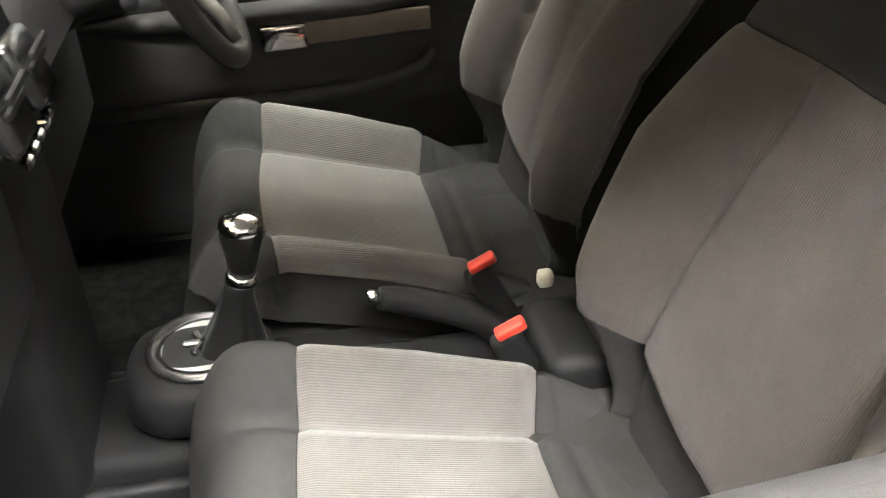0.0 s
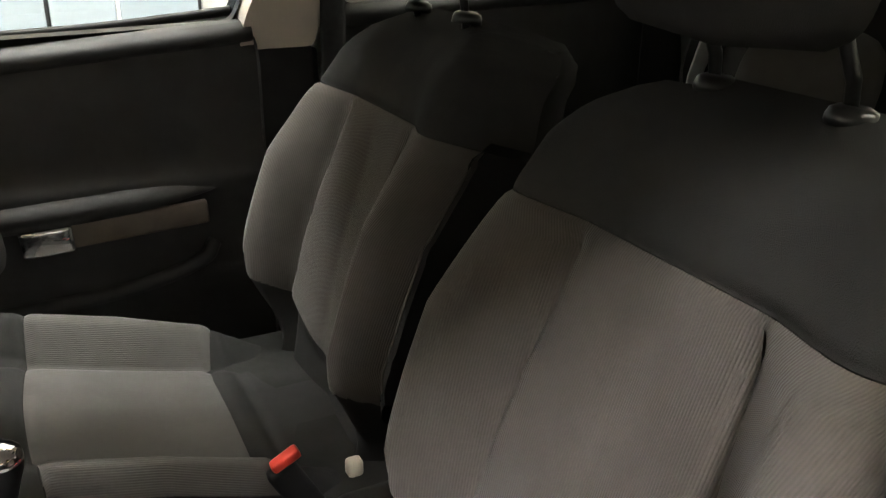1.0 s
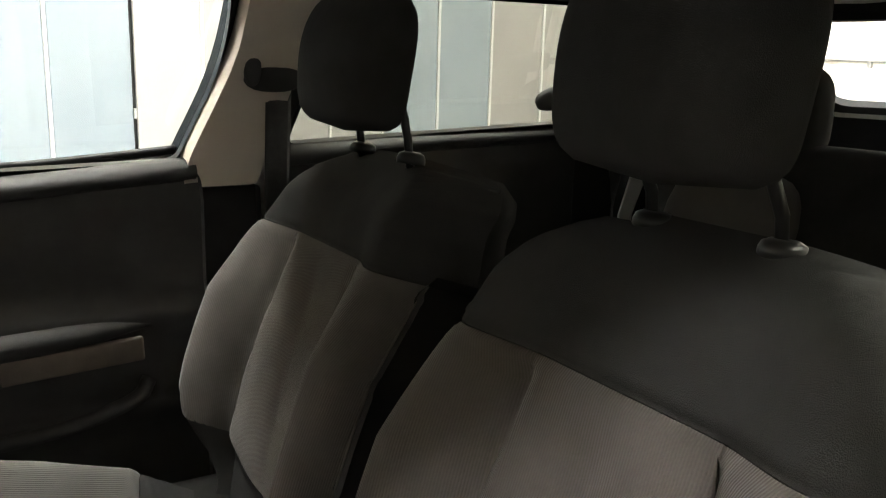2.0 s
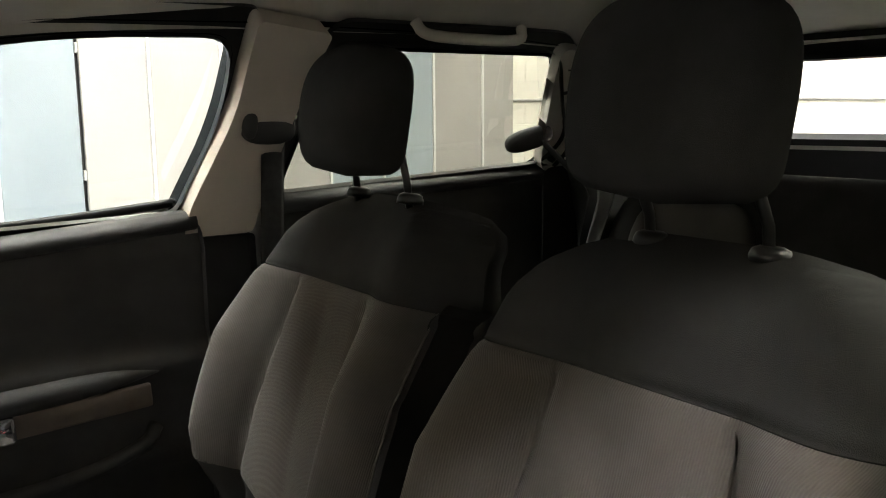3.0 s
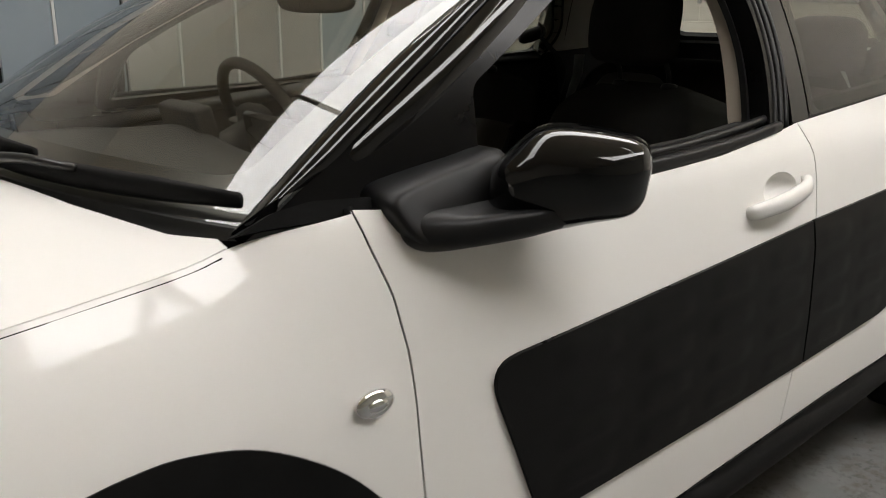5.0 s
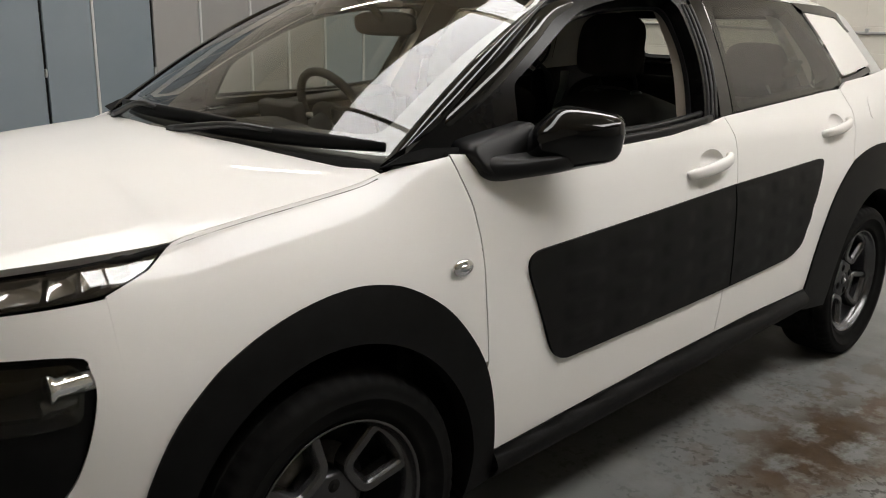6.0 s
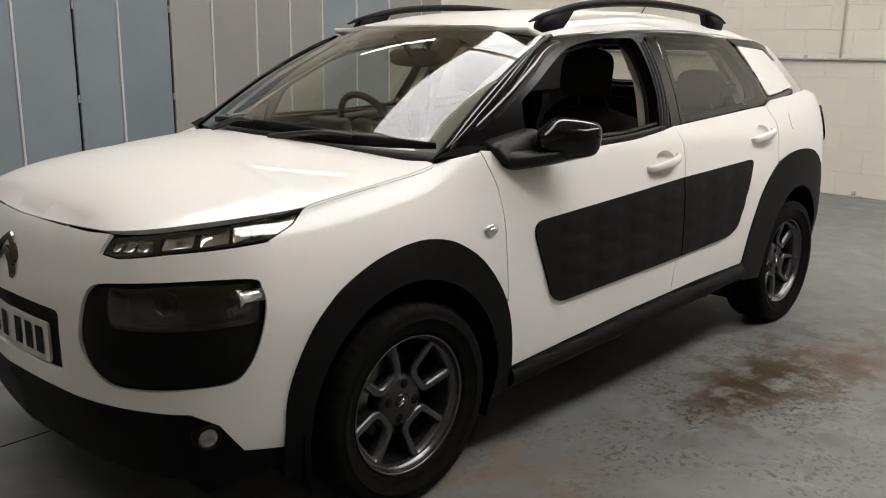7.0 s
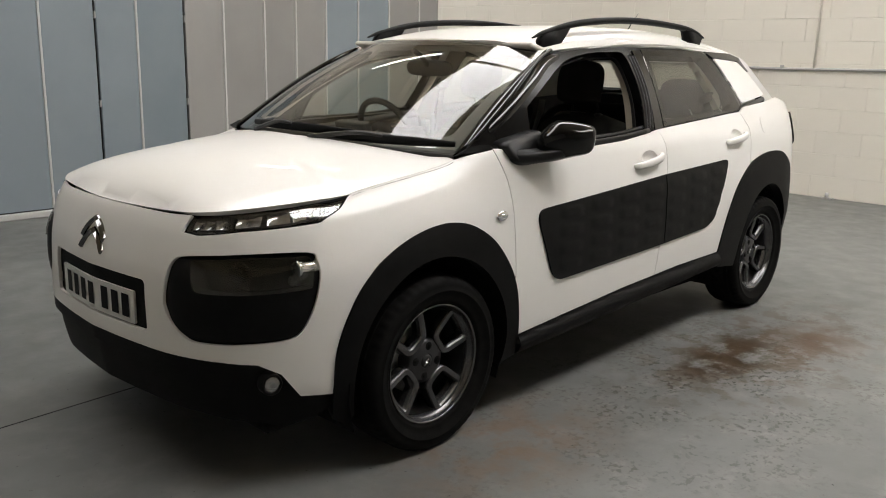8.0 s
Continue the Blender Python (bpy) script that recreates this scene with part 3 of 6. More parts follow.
def smooth_offset(x, z):
    return sum(side_offset(x + e, z + d) for d in (-0.024, -0.012, 0, 0.012, 0.024) for e in (-0.05, -0.025, 0, 0.025, 0.05)) / 25


def skin(s, z):
    """The lower body: arc length round the plan curve and height."""
    a = np.abs(s)
    x, y = np.interp(a, PS, PC[:, 0]), np.interp(a, PS, PC[:, 1])
    nx, ny = np.interp(a, PS, PN[:, 0]), np.interp(a, PS, PN[:, 1])
    d = smooth_offset(x, z)
    return np.stack([x + nx * d, np.sign(np.where(s == 0, 1, s)) * (y + ny * d), z], -1)


def gside(x, z):
    """The side of the cabin above the waist."""
    wb = sum(np.interp(x + d, [0.15, 0.25, 0.4, 0.6, 0.9, 1.2, 1.6, 2.0, 2.3, 2.6, 2.9], [0.70, 0.725, 0.755, 0.783, 0.798, 0.804, 0.806, 0.80, 0.788, 0.762, 0.715]) for d in (-0.12, -0.08, -0.04, 0, 0.04, 0.08, 0.12)) / 7
    h = z - 1.04
    return np.stack([ahead(x), -(wb - 0.02 - 0.365 * h - 0.5 * np.maximum(h, 0) ** 2), z], -1)


BON_X = [-0.80, -0.775, -0.74, -0.70, -0.6, -0.45, -0.3, -0.1, 0.1, 0.25]
BON_Z = [0.862, 0.874, 0.908, 0.937, 0.980, 1.006, 1.021, 1.035, 1.046, 1.052]


BON_LINE = np.array(smooth_line(list(zip(BON_X, BON_Z)), 14))


def bonnet_surf(x, y):
    zc = sum(np.interp(x + d, BON_LINE[:, 0], BON_LINE[:, 1]) for d in (-0.03, -0.02, -0.01, 0, 0.01, 0.02, 0.03)) / 7
    ye, ze = np.interp(x, BON_EDGE[:, 0], -BON_EDGE[:, 1]), np.interp(x, BON_EDGE[:, 0], BON_EDGE[:, 2])
    zc = ze + (zc - ze) * (1 - (1 - np.clip((x - BON_EDGE[0, 0]) / 0.035, 0, 1)) ** 2)
    return np.stack([x, y, zc - (zc - ze) * np.minimum(np.abs(y) / np.maximum(ye, 0.02), 1.05) ** 2.4], -1)


def roof_surf(x, y):
    zc = sum(np.interp(x + d, [0.6, 0.75, 0.9, 1.1, 1.4, 1.8, 2.2, 2.5, 2.75, 2.9], [1.385, 1.425, 1.455, 1.486, 1.511, 1.516, 1.498, 1.470, 1.430, 1.395]) for d in (-0.06, -0.03, 0, 0.03, 0.06)) / 5
    return np.stack([x, y, zc - 0.088 * (np.abs(y) / 0.585) ** 5], -1)


def screen_surf(v, y):
    """The windscreen: v runs from its foot (0) to the roof (1)."""
    q = (np.abs(y) / 0.69) ** 2.0
    x0, z0 = 0.035 + 0.165 * q, 1.03 - 0.012 * q
    x1, z1 = 0.735 + 0.115 * q, 1.43 - 0.045 * q
    yy = y * (1 - 0.155 * v)
    return np.stack([x0 + (x1 - x0) * v, yy, z0 + (z1 - z0) * v + 0.03 * np.sin(math.pi * v)], -1)


def tail_surf(y, z):
    return np.stack([2.70 + (1.43 - z) * 1.05 + 0.06 * np.sin((1.43 - z) * 4) - 0.25 * (np.abs(y) / 0.6) ** 2.5 * 0.35, y, z], -1)


def side(pts):
    """An outline given by x and z on the car's flank, in arc length and z."""
    return [(sx(p[0]), *p[1:]) for p in pts]


def nose(pts):
    """An outline given by side distance and z on the nose."""
    return [(sy(p[0]), *p[1:]) for p in pts]


# ---- outlines ----
FARCH = smooth_line([(-0.414, 0.311), (-0.401, 0.46), (-0.342, 0.604), (-0.267, 0.690), (-0.198, 0.736), (-0.131, 0.766), (-0.063, 0.787), (0.006, 0.800), (0.075, 0.803), (0.16, 0.786), (0.25, 0.733), (0.32, 0.66), (0.378, 0.568), (0.412, 0.45), (0.428, 0.321)], 5)
RARCH = smooth_line([(2.004, 0.402), (2.045, 0.536), (2.142, 0.70), (2.27, 0.81), (2.42, 0.865), (2.60, 0.885), (2.78, 0.865), (2.92, 0.79), (3.01, 0.66), (3.045, 0.5), (3.05, 0.35)], 5)
FWIN = fillet([(0.566, 1.03, 0.0), (0.600, 1.172, 0.018), (0.84, 1.302, 0.1), (0.95, 1.352, 0.1), (1.15, 1.385, 0.1), (1.42, 1.392, 0.05), (1.412, 1.22, 0.1), (1.345, 1.05, 0.02)], 0.02)
RWIN = fillet([(1.535, 1.066, 0.04), (1.610, 1.376, 0.03), (2.17, 1.380, 0.05), (2.30, 1.178, 0.05), (2.245, 1.104, 0.04)], 0.03)
RPANE = fillet([(1.500, 1.060, 0.01), (1.566, 1.402, 0.012), (2.215, 1.402, 0.02), (2.405, 1.142, 0.015), (2.375, 1.108, 0.015)], 0.012)
BELT_LINE = [(0.26, 1.03), (0.35, 1.036), (0.9, 1.032), (1.32, 1.046), (1.5, 1.055), (1.88, 1.076), (2.3, 1.10), (2.39, 1.125)]

# ---- the car: lower body ----
GAPW = 0.0016
front_gap = [(0.337, 1.034), (0.345, 0.985), (0.362, 0.925), (0.372, 0.857), (0.381, 0.712), (0.392, 0.57)]
mid_gap = [(1.447, 1.052), (1.464, 0.99), (1.462, 0.93), (1.452, 0.857), (1.402, 0.536), (1.388, 0.385)]
fend_top = smooth_line([(-0.293, 0.916), (-0.245, 0.927), (-0.12, 0.947), (0.02, 0.967), (0.13, 0.985), (0.205, 1.006), (0.337, 1.03)], 4)

fender = [(-0.417, 0.855), (-0.338, 0.883), (-0.296, 0.912), *fend_top[1:], *[(x - GAPW, z) for x, z in front_gap],
          *[p for p in FARCH[::-1] if p[0] < 0.383 and (p[1] >= 0.594 or p[0] > 0)], (-0.40, 0.72)]


def outward(data):
    """Turns the sheet's faces so that they look away from the car's middle line."""
    v, f = data
    s = 0.0
    for g in f[:400]:
        a, b, c = (np.array(v[i]) for i in g[:3])
        m = (a + b + c) / 3
        s += np.dot(np.cross(b - a, c - a), m - np.array([1.2, 0, 0.75]))
    return s > 0


def body_patch(outline, surf, **kw):
    patch.flip = False
    d = patch(outline, surf, **kw)
    if not outward(d):
        patch.flip = True
        d = patch(outline, surf, **kw)
        patch.flip = False
    return d


both("front_fender", body_patch(side(fender), skin, h=0.028), WHITE, CAR, "white painted front wing")
front_door = [(x + GAPW, z) for x, z in front_gap] + [p for p in FARCH if p[1] < 0.55 and p[0] > 0.3] + [(0.72, 0.347), (1.12, 0.378), (1.384, 0.388)]
front_door += [(x - GAPW, z) for x, z in mid_gap[::-1]] + [(1.33, 1.038), (1.13, 1.020), (0.92, 1.013), (0.72, 1.015), (0.52, 1.022)]


def oval(x, z, a=0.066, b=0.034):
    s = sx(x)
    return [(s + a * math.cos(t), z + b * math.sin(t)) for t in np.linspace(0, 2 * math.pi, 28, endpoint=False)]


CUP_F, CUP_R = (1.312, 0.936), (2.192, 0.986)
FDOOR, FDOOR_R = both("front_door", body_patch(side(front_door), skin, h=0.028, holes=[oval(*CUP_F)]), WHITE, CAR, "white painted front door")
rear_gap = [(2.33, 1.10), (2.36, 1.03), (2.35, 0.95), (2.33, 0.845)]
rear_door = [(x + GAPW, z) for x, z in mid_gap] + [(1.6, 0.402), (2.0, 0.402)] + [p for p in RARCH if p[0] < 2.33][1:] + [(x - GAPW, z) for x, z in rear_gap[::-1]] + [(1.88, 1.076)]
RDOOR, RDOOR_R = both("rear_door", body_patch(side(rear_door), skin, h=0.03, holes=[oval(*CUP_R)]), WHITE, CAR, "white painted rear door")
quarter = [(x + GAPW, z) for x, z in rear_gap] + [p for p in RARCH if p[0] > 2.35] + [(3.2, 0.35), (3.28, 0.5), (3.30, 0.9), (3.22, 1.05), (3.05, 1.13), (2.84, 1.165), (2.39, 1.125)]
both("rear_quarter", body_patch(side(quarter), skin, h=0.04), WHITE, CAR, "white painted rear wing")
# black tubes set behind the shut lines stand in for shade in the gaps
for line, owner in ((front_gap, (FDOOR, FDOOR_R)), (mid_gap, (RDOOR, RDOOR_R)), (rear_gap, (RDOOR, RDOOR_R))):
    inner_line = []
    for gx, gz in smooth_line(line, 5):
        gs = np.array([sx(gx)])
        gp = skin(gs, np.array([gz]))[0]
        gn = np.array([np.interp(gs[0], PS, PN[:, 0]), np.interp(gs[0], PS, PN[:, 1]), 0])
        inner_line.append(tuple(gp - 0.010 * gn))
    both("shut_line_backing", tube(inner_line, 0.007, 8), RUBBER, owner)
both("tail_lamp", body_patch(fillet(side([(3.03, 1.05), (3.10, 1.075), (3.22, 1.05), (3.25, 0.93), (3.16, 0.875), (3.05, 0.92)]), 0.02), skin, h=0.03, proud=0.010, lip=0.02), GLOSS, CAR, "dark tail lamp")
part("fuel_flap", body_patch(fillet(side([(2.50, 0.985), (2.505, 1.070), (2.655, 1.078), (2.675, 0.992)]), 0.03), skin, h=0.02, proud=0.0016, lip=0.003), WHITE, CAR, "white painted fuel flap")
S9 = PS[-1]
part("rear_panel", body_patch([(sx(3.2), 0.3), (S9, 0.3), (S9, 1.0), (sx(3.27), 1.02), (sx(3.2), 1.06)], skin, h=0.06), WHITE, CAR)
part("rear_panel", mirrored(body_patch([(sx(3.2), 0.3), (S9, 0.3), (S9, 1.0), (sx(3.27), 1.02), (sx(3.2), 1.06)], skin, h=0.06)), WHITE, CAR)

# nose: one white bumper skin with openings for the lamps, the plate and the grille
LAMP = nose([(-0.410, 0.615), (-0.421, 0.69), (-0.443, 0.740), (-0.50, 0.757), (-0.661, 0.772)]) + side([(-0.478, 0.770), (-0.452, 0.745), (-0.446, 0.698), (-0.466, 0.61), (-0.498, 0.541), (-0.537, 0.509)]) + nose([(-0.664, 0.498), (-0.57, 0.494), (-0.496, 0.499), (-0.438, 0.548), (-0.416, 0.582)])
LAMP = smooth_line(LAMP, 4, closed=True)
DRL = nose([(-0.463, 0.826), (-0.480, 0.864), (-0.628, 0.884)]) + side([(-0.455, 0.900), (-0.298, 0.916), (-0.340, 0.886), (-0.420, 0.858)]) + nose([(-0.645, 0.838), (-0.519, 0.820)])
DRL = fillet([(a, b, 0.012) for a, b in DRL], 0.012, 3)
PLATE_REC = fillet([(sy(0.325), 0.658), (sy(-0.322), 0.658), (sy(-0.328), 0.494), (sy(0.33), 0.494)], 0.02, 4)
low = nose([(0.0, 0.442), (-0.113, 0.442), (-0.412, 0.442), (-0.594, 0.441), (-0.675, 0.434), (-0.712, 0.400)]) + side([(-0.511, 0.321), (-0.413, 0.311)])
split = min(p[1] for p in FARCH if p[0] < 0 and p[1] >= 0.594)
arch_nose = side([p for p in FARCH if p[0] < 0 and 0.32 < p[1] <= split])
bump_half = low[1:] + arch_nose + side([(-0.40, 0.72), (-0.417, 0.851)]) + nose([(-0.645, 0.834), (-0.519, 0.816), (-0.455, 0.822), (-0.476, 0.871), (-0.387, 0.8675), (-0.25, 0.8675), (-0.089, 0.868)])
bumper = bump_half + [(-a, b) for a, b in bump_half[::-1]]
part("front_bumper", body_patch(bumper, skin, h=0.026, holes=[LAMP, [(-a, b) for a, b in LAMP], PLATE_REC]), WHITE, CAR, "white painted nose and front bumper skin")
RUN_A = [(sy(-0.486), 0.827, 0.857), (sy(-0.545), 0.831, 0.865), (sy(-0.606), 0.836, 0.871)]
RUN_B = [(sy(-0.622), 0.840, 0.874), (sx(-0.53), 0.850, 0.888), (sx(-0.44), 0.864, 0.900), (sx(-0.365), 0.884, 0.909)]
run_outline = lambda edge: fillet([(a, lo) for a, lo, hi in edge] + [(a, hi) for a, lo, hi in edge[::-1]], 0.006, 3)
both("headlamp_gap", body_patch(DRL, skin, h=0.03, holes=[run_outline(RUN_A), run_outline(RUN_B)], proud=-0.010, lip=0.03), GLOSS, CAR, "gloss black daytime running lamp housing")

# black lower bumper
low_foot = side([(-0.40, 0.25), (-0.55, 0.19)]) + nose([(-0.68, 0.215), (-0.5, 0.24), (-0.25, 0.246), (0, 0.246)])
lowblack = low[1:] + low_foot[:-1]
lower = lowblack + [(-a, b) for a, b in lowblack[::-1]]
LOWER = part("lower_bumper", body_patch(lower, skin, h=0.03, proud=-0.022, lip=0.02), MATTE, CAR, "matte black lower bumper and grille")
lip = nose([(0.0, 0.439), (-0.412, 0.439), (-0.594, 0.438), (-0.672, 0.431), (-0.69, 0.418), (-0.62, 0.404), (-0.45, 0.398), (0.0, 0.396)])
part("bumper_lip", body_patch(lip[1:-1] + [(-a, b) for a, b in lip[-2:0:-1]], skin, h=0.03, proud=-0.002, lip=0.022), MATTE, LOWER, "black upper lip of the bumper")

# ---- the car: cladding, bonnet, roof ----
def arch_band(outer, cx, rx, rz):
    inner = [(cx + rx * math.cos(a), 0.305 + rz * math.sin(a)) for a in np.linspace(math.pi + (0.22 if cx < 1 else 0.02), -0.22, 40)]
    return side(outer), side(inner)


fo, fi = arch_band(FARCH, 0.008, 0.352, 0.392)
band = fo + side([(0.432, 0.25), (0.368, 0.235)]) + fi[::-1] + side([(-0.36, 0.19), (-0.41, 0.22)])
both("front_wheel_arch", body_patch(band, skin, h=0.022, proud=0.007, lip=0.05), MATTE, CAR, "matte black plastic wheel arch cladding")
ro, ri = arch_band(RARCH, 2.597, 0.36, 0.40)
band = ro + side([(3.04, 0.25), (2.955, 0.19)]) + ri[::-1] + side([(2.225, 0.30), (2.03, 0.325)])
both("rear_wheel_arch", body_patch(band, skin, h=0.026, proud=0.007, lip=0.05), MATTE, CAR, "matte black plastic wheel arch cladding")
sill = [(0.428, 0.329), (0.72, 0.355), (1.12, 0.386), (1.6, 0.408), (2.004, 0.410), (2.02, 0.315), (1.6, 0.295), (1.12, 0.27), (0.72, 0.25), (0.43, 0.235)]
def sill_surf(s, z):
    """The sill swells outward between the door's lower edge and the underside."""
    p = skin(s, z)
    hi, lo = np.interp(p[..., 0], [0.43, 1.12, 2.0], [0.329, 0.386, 0.41]), np.interp(p[..., 0], [0.43, 1.12, 2.0], [0.235, 0.27, 0.315])
    t = np.clip((z - lo) / (hi - lo), 0, 1)
    swell = 0.034 * np.sin(math.pi * np.clip(t * 1.1, 0, 1)) ** 0.8 - 0.03 * (1 - t) ** 2
    return p + np.stack([0 * z, np.sign(p[..., 1]) * swell, 0 * z], -1)


both("sill_cladding", body_patch(side(sill), sill_surf, h=0.014, proud=0.004, lip=0.09), MATTE, CAR, "matte black plastic sill cladding")


def arch_well(cx):
    rings = []
    for y in (-0.80, -0.52):
        rings.append([(cx + 0.375 * math.cos(a), y, 0.30 + 0.405 * math.sin(a)) for a in np.linspace(-0.35, math.pi + 0.35, 28)])
    v = [p for r in rings for p in r] + [(cx, -0.52, 0.35)]
    n = len(rings[0])
    f = [(j, j + 1, n + j + 1, n + j) for j in range(n - 1)] + [(n + j, n + j + 1, 2 * n) for j in range(n - 1)]
    return v, f


for cx in (-0.012, 2.597):
    both("wheel_well", arch_well(cx), CARPET, CAR)
part("underbody", rbox((3.7, 1.30, 0.06), 0.01, 1, at(1.25, 0, 0.21)), CARPET, CAR)

# bump panels with raised air cells
BUMP_OUT = [(0.497, 0.800, 0.065), (1.425, 0.856, 0), (1.425, 0.5415, 0), (0.614, 0.509, 0.06)]
BUMP_REAR = [(1.432, 0.8565, 0), (2.03, 0.879, 0.02), (2.052, 0.868, 0.02), (1.915, 0.60, 0.05), (1.84, 0.562, 0.05), (1.432, 0.542, 0)]


def cell_relief(x, z):
    """Soft raised capsules in a few columns and rows across the panel."""
    h = np.zeros_like(x)
    for col in range(7):
        cx = 0.70 + 0.205 * col
        for row in range(4):
            lo = np.interp(cx, [0.55, 2.0], [0.520, 0.570])
            hi = np.interp(cx, [0.55, 2.0], [0.80, 0.875])
            cz = lo + (hi - lo) * (row + 0.5) / 4
            dx, dz = np.abs(x - cx) / 0.088, np.abs(z - cz) / 0.029
            h += 0.0022 * ease((1.0 - (dx ** 4 + dz ** 4) ** 0.25) / 0.6)
    return h


def bump_surf(s, z):
    p = skin(s, z)
    a = np.abs(s)
    nx, ny = np.interp(a, PS, PN[:, 0]), np.interp(a, PS, PN[:, 1])
    h = cell_relief(p[..., 0], z)
    return p + np.stack([nx * h, ny * h, 0 * h], -1)


both("bump_panel", body_patch(side(fillet(BUMP_OUT, 0.0, 7)), bump_surf, h=0.012, proud=0.008, lip=0.012), BUMP, (FDOOR, FDOOR_R), "soft black air-cell bump panel")
both("bump_panel", body_patch(side(fillet(BUMP_REAR, 0.0)), bump_surf, h=0.012, proud=0.008, lip=0.012), BUMP, (RDOOR, RDOOR_R), "soft black air-cell bump panel")

# the bonnet follows the upper edge of nose, lamps and wings with a 5 mm gap
rim = nose([(-0.001, 0.871), (-0.089, 0.871), (-0.25, 0.8705), (-0.387, 0.871), (-0.476, 0.875), (-0.628, 0.889)]) + side([(-0.455, 0.904), (-0.305, 0.919)] + fend_top[2:])
rim = np.array(smooth_line([tuple(skin(np.array([s]), np.array([z]))[0]) for s, z in rim], 4))
BON_EDGE = rim[rim[:, 0] < 0.17]
slope = np.gradient(BON_EDGE[:, :2], axis=0)
slope /= np.linalg.norm(slope, axis=1)[:, None]
BON_EDGE[:, :2] += np.interp(BON_EDGE[:, :1], [-0.6, -0.3], [0.003, 0.0055]) * np.stack([-slope[:, 1], slope[:, 0]], 1)
for k in (1, 2):
    for _ in range(3):
        padded = np.pad(BON_EDGE[:, k], 4, mode="reflect", reflect_type="odd")
        BON_EDGE[:, k] = np.convolve(padded, np.ones(9) / 9, mode="valid")
BON_EDGE[0, 1] = 0.0
BON_EDGE[:, 0] = np.maximum.accumulate(BON_EDGE[:, 0] + 1e-5 * np.arange(len(BON_EDGE)))
bon_half = [tuple(p[:2]) for p in BON_EDGE] + [(0.172, -0.68), (0.135, -0.62), (0.075, -0.45), (0.025, -0.25), (0.0, 0.0)]
bon = bon_half + [(x, -y) for x, y in bon_half[-2:0:-1]]
# black tube added under the bonnet edge to darken its gap like shade
gap_run = [(q[0], q[1], q[2] - 0.011) for q in rim[(rim[:, 0] < 0.17) & (rim[:, 0] > -0.5)][::3]]
both("bonnet_gap_backing", tube(gap_run, 0.0075, 8), RUBBER, CAR)
part("bonnet", body_patch(bon, bonnet_surf, h=0.03, lip=0.015), WHITE, CAR, "white painted bonnet")

roof_half = [(0.735, 0.0), (0.752, -0.25), (0.80, -0.45), (0.855, -0.575), (1.1, -0.588), (1.5, -0.583), (2.0, -0.576), (2.35, -0.568), (2.55, -0.56), (2.70, -0.45), (2.76, -0.25), (2.78, 0.0)]
part("roof", body_patch(roof_half + [(x, -y) for x, y in roof_half[-2:0:-1]], roof_surf, h=0.045, lip=0.02), WHITE, CAR, "white painted roof")

# cabin side frame with the window openings
sidef = [(0.245, 1.022), *BELT_LINE[1:], (2.30, 1.372), (2.2, 1.40), (1.97, 1.414), (1.44, 1.413), (1.115, 1.40), (0.92, 1.38), (0.83, 1.372), (0.66, 1.285), (0.50, 1.185), (0.36, 1.098)]
CAB, CAB_R = both("cabin_side", body_patch(sidef, gside, h=0.03, holes=[FWIN, RWIN], lip=0.045), FRAME, CAR, "black door frame and pillars")
PIL_X, PIL_Z = [0.30, 0.36, 0.50, 0.66, 0.83, 0.90], [1.05, 1.095, 1.185, 1.285, 1.372, 1.392]


def pillar_surf(v, w):
    """The windscreen pillar: v up from its foot, w from the glass to the door frame."""
    a = screen_surf(v, np.full_like(v, -0.69))
    x = sum(np.interp(v + d, np.linspace(0, 1, 6), PIL_X) for d in (-0.08, -0.04, 0, 0.04, 0.08)) / 5
    b = gside(x, sum(np.interp(x + d, PIL_X, PIL_Z) for d in (-0.06, -0.03, 0, 0.03, 0.06)) / 5)
    p = a + (b - a) * w[..., None]
    out = np.array([-0.25, -0.8, 0.5]) * 0.012
    return p + out * np.sin(np.clip(w, 0, 1) * math.pi)[..., None]


both("windscreen_pillar", body_patch([(-0.02, 0.0), (1.0, 0.0), (1.0, 0.97), (-0.02, 0.97)], pillar_surf, h=0.03, lip=0.02, proud=0.004), GLOSS, (CAB, CAB_R), "gloss black windscreen pillar")
edge = [tuple(q) for q in smooth_line([(0.335, 1.062), (0.415, 1.108), (0.55, 1.186), (0.70, 1.272), (0.83, 1.341), (0.965, 1.369)], 6)]
edge = [tuple(gside(np.array([a]), np.array([b]))[0] + np.array([0, 0.026, -0.010])) for a, b in edge]
both("frame_bead", tube(edge, [0.014, 0.028, 0.034, 0.037, 0.037, 0.037, 0.036, 0.033, 0.022], 28), GLOSS, (CAB, CAB_R), "gloss black door frame bead")
both("pillar_strip", body_patch(fillet([(1.425, 1.05), (1.497, 1.055), (1.562, 1.395), (1.49, 1.398), (1.478, 1.25)], 0.01), gside, h=0.03, proud=0.005, lip=0.01), GLOSS, (CAB, CAB_R), "gloss black door pillar strip")
REAR_EDGE = smooth_line([(1.352, 1.045), (1.392, 1.135), (1.418, 1.222), (1.432, 1.31), (1.436, 1.375)], 6)
for shift, size in ((0.010, 0.0055), (0.030, 0.0075), (0.052, 0.0065)):
    rib = [tuple(gside(np.array([a + shift]), np.array([b]))[0] + np.array([0, 0.001, 0])) for a, b in REAR_EDGE]
    both("frame_rib", tube(rib, size, 10), ARM, (CAB, CAB_R))
SEAL = [(0.50, 1.010), (0.72, 1.014), (0.92, 1.014), (1.13, 1.022), (1.36, 1.042)]
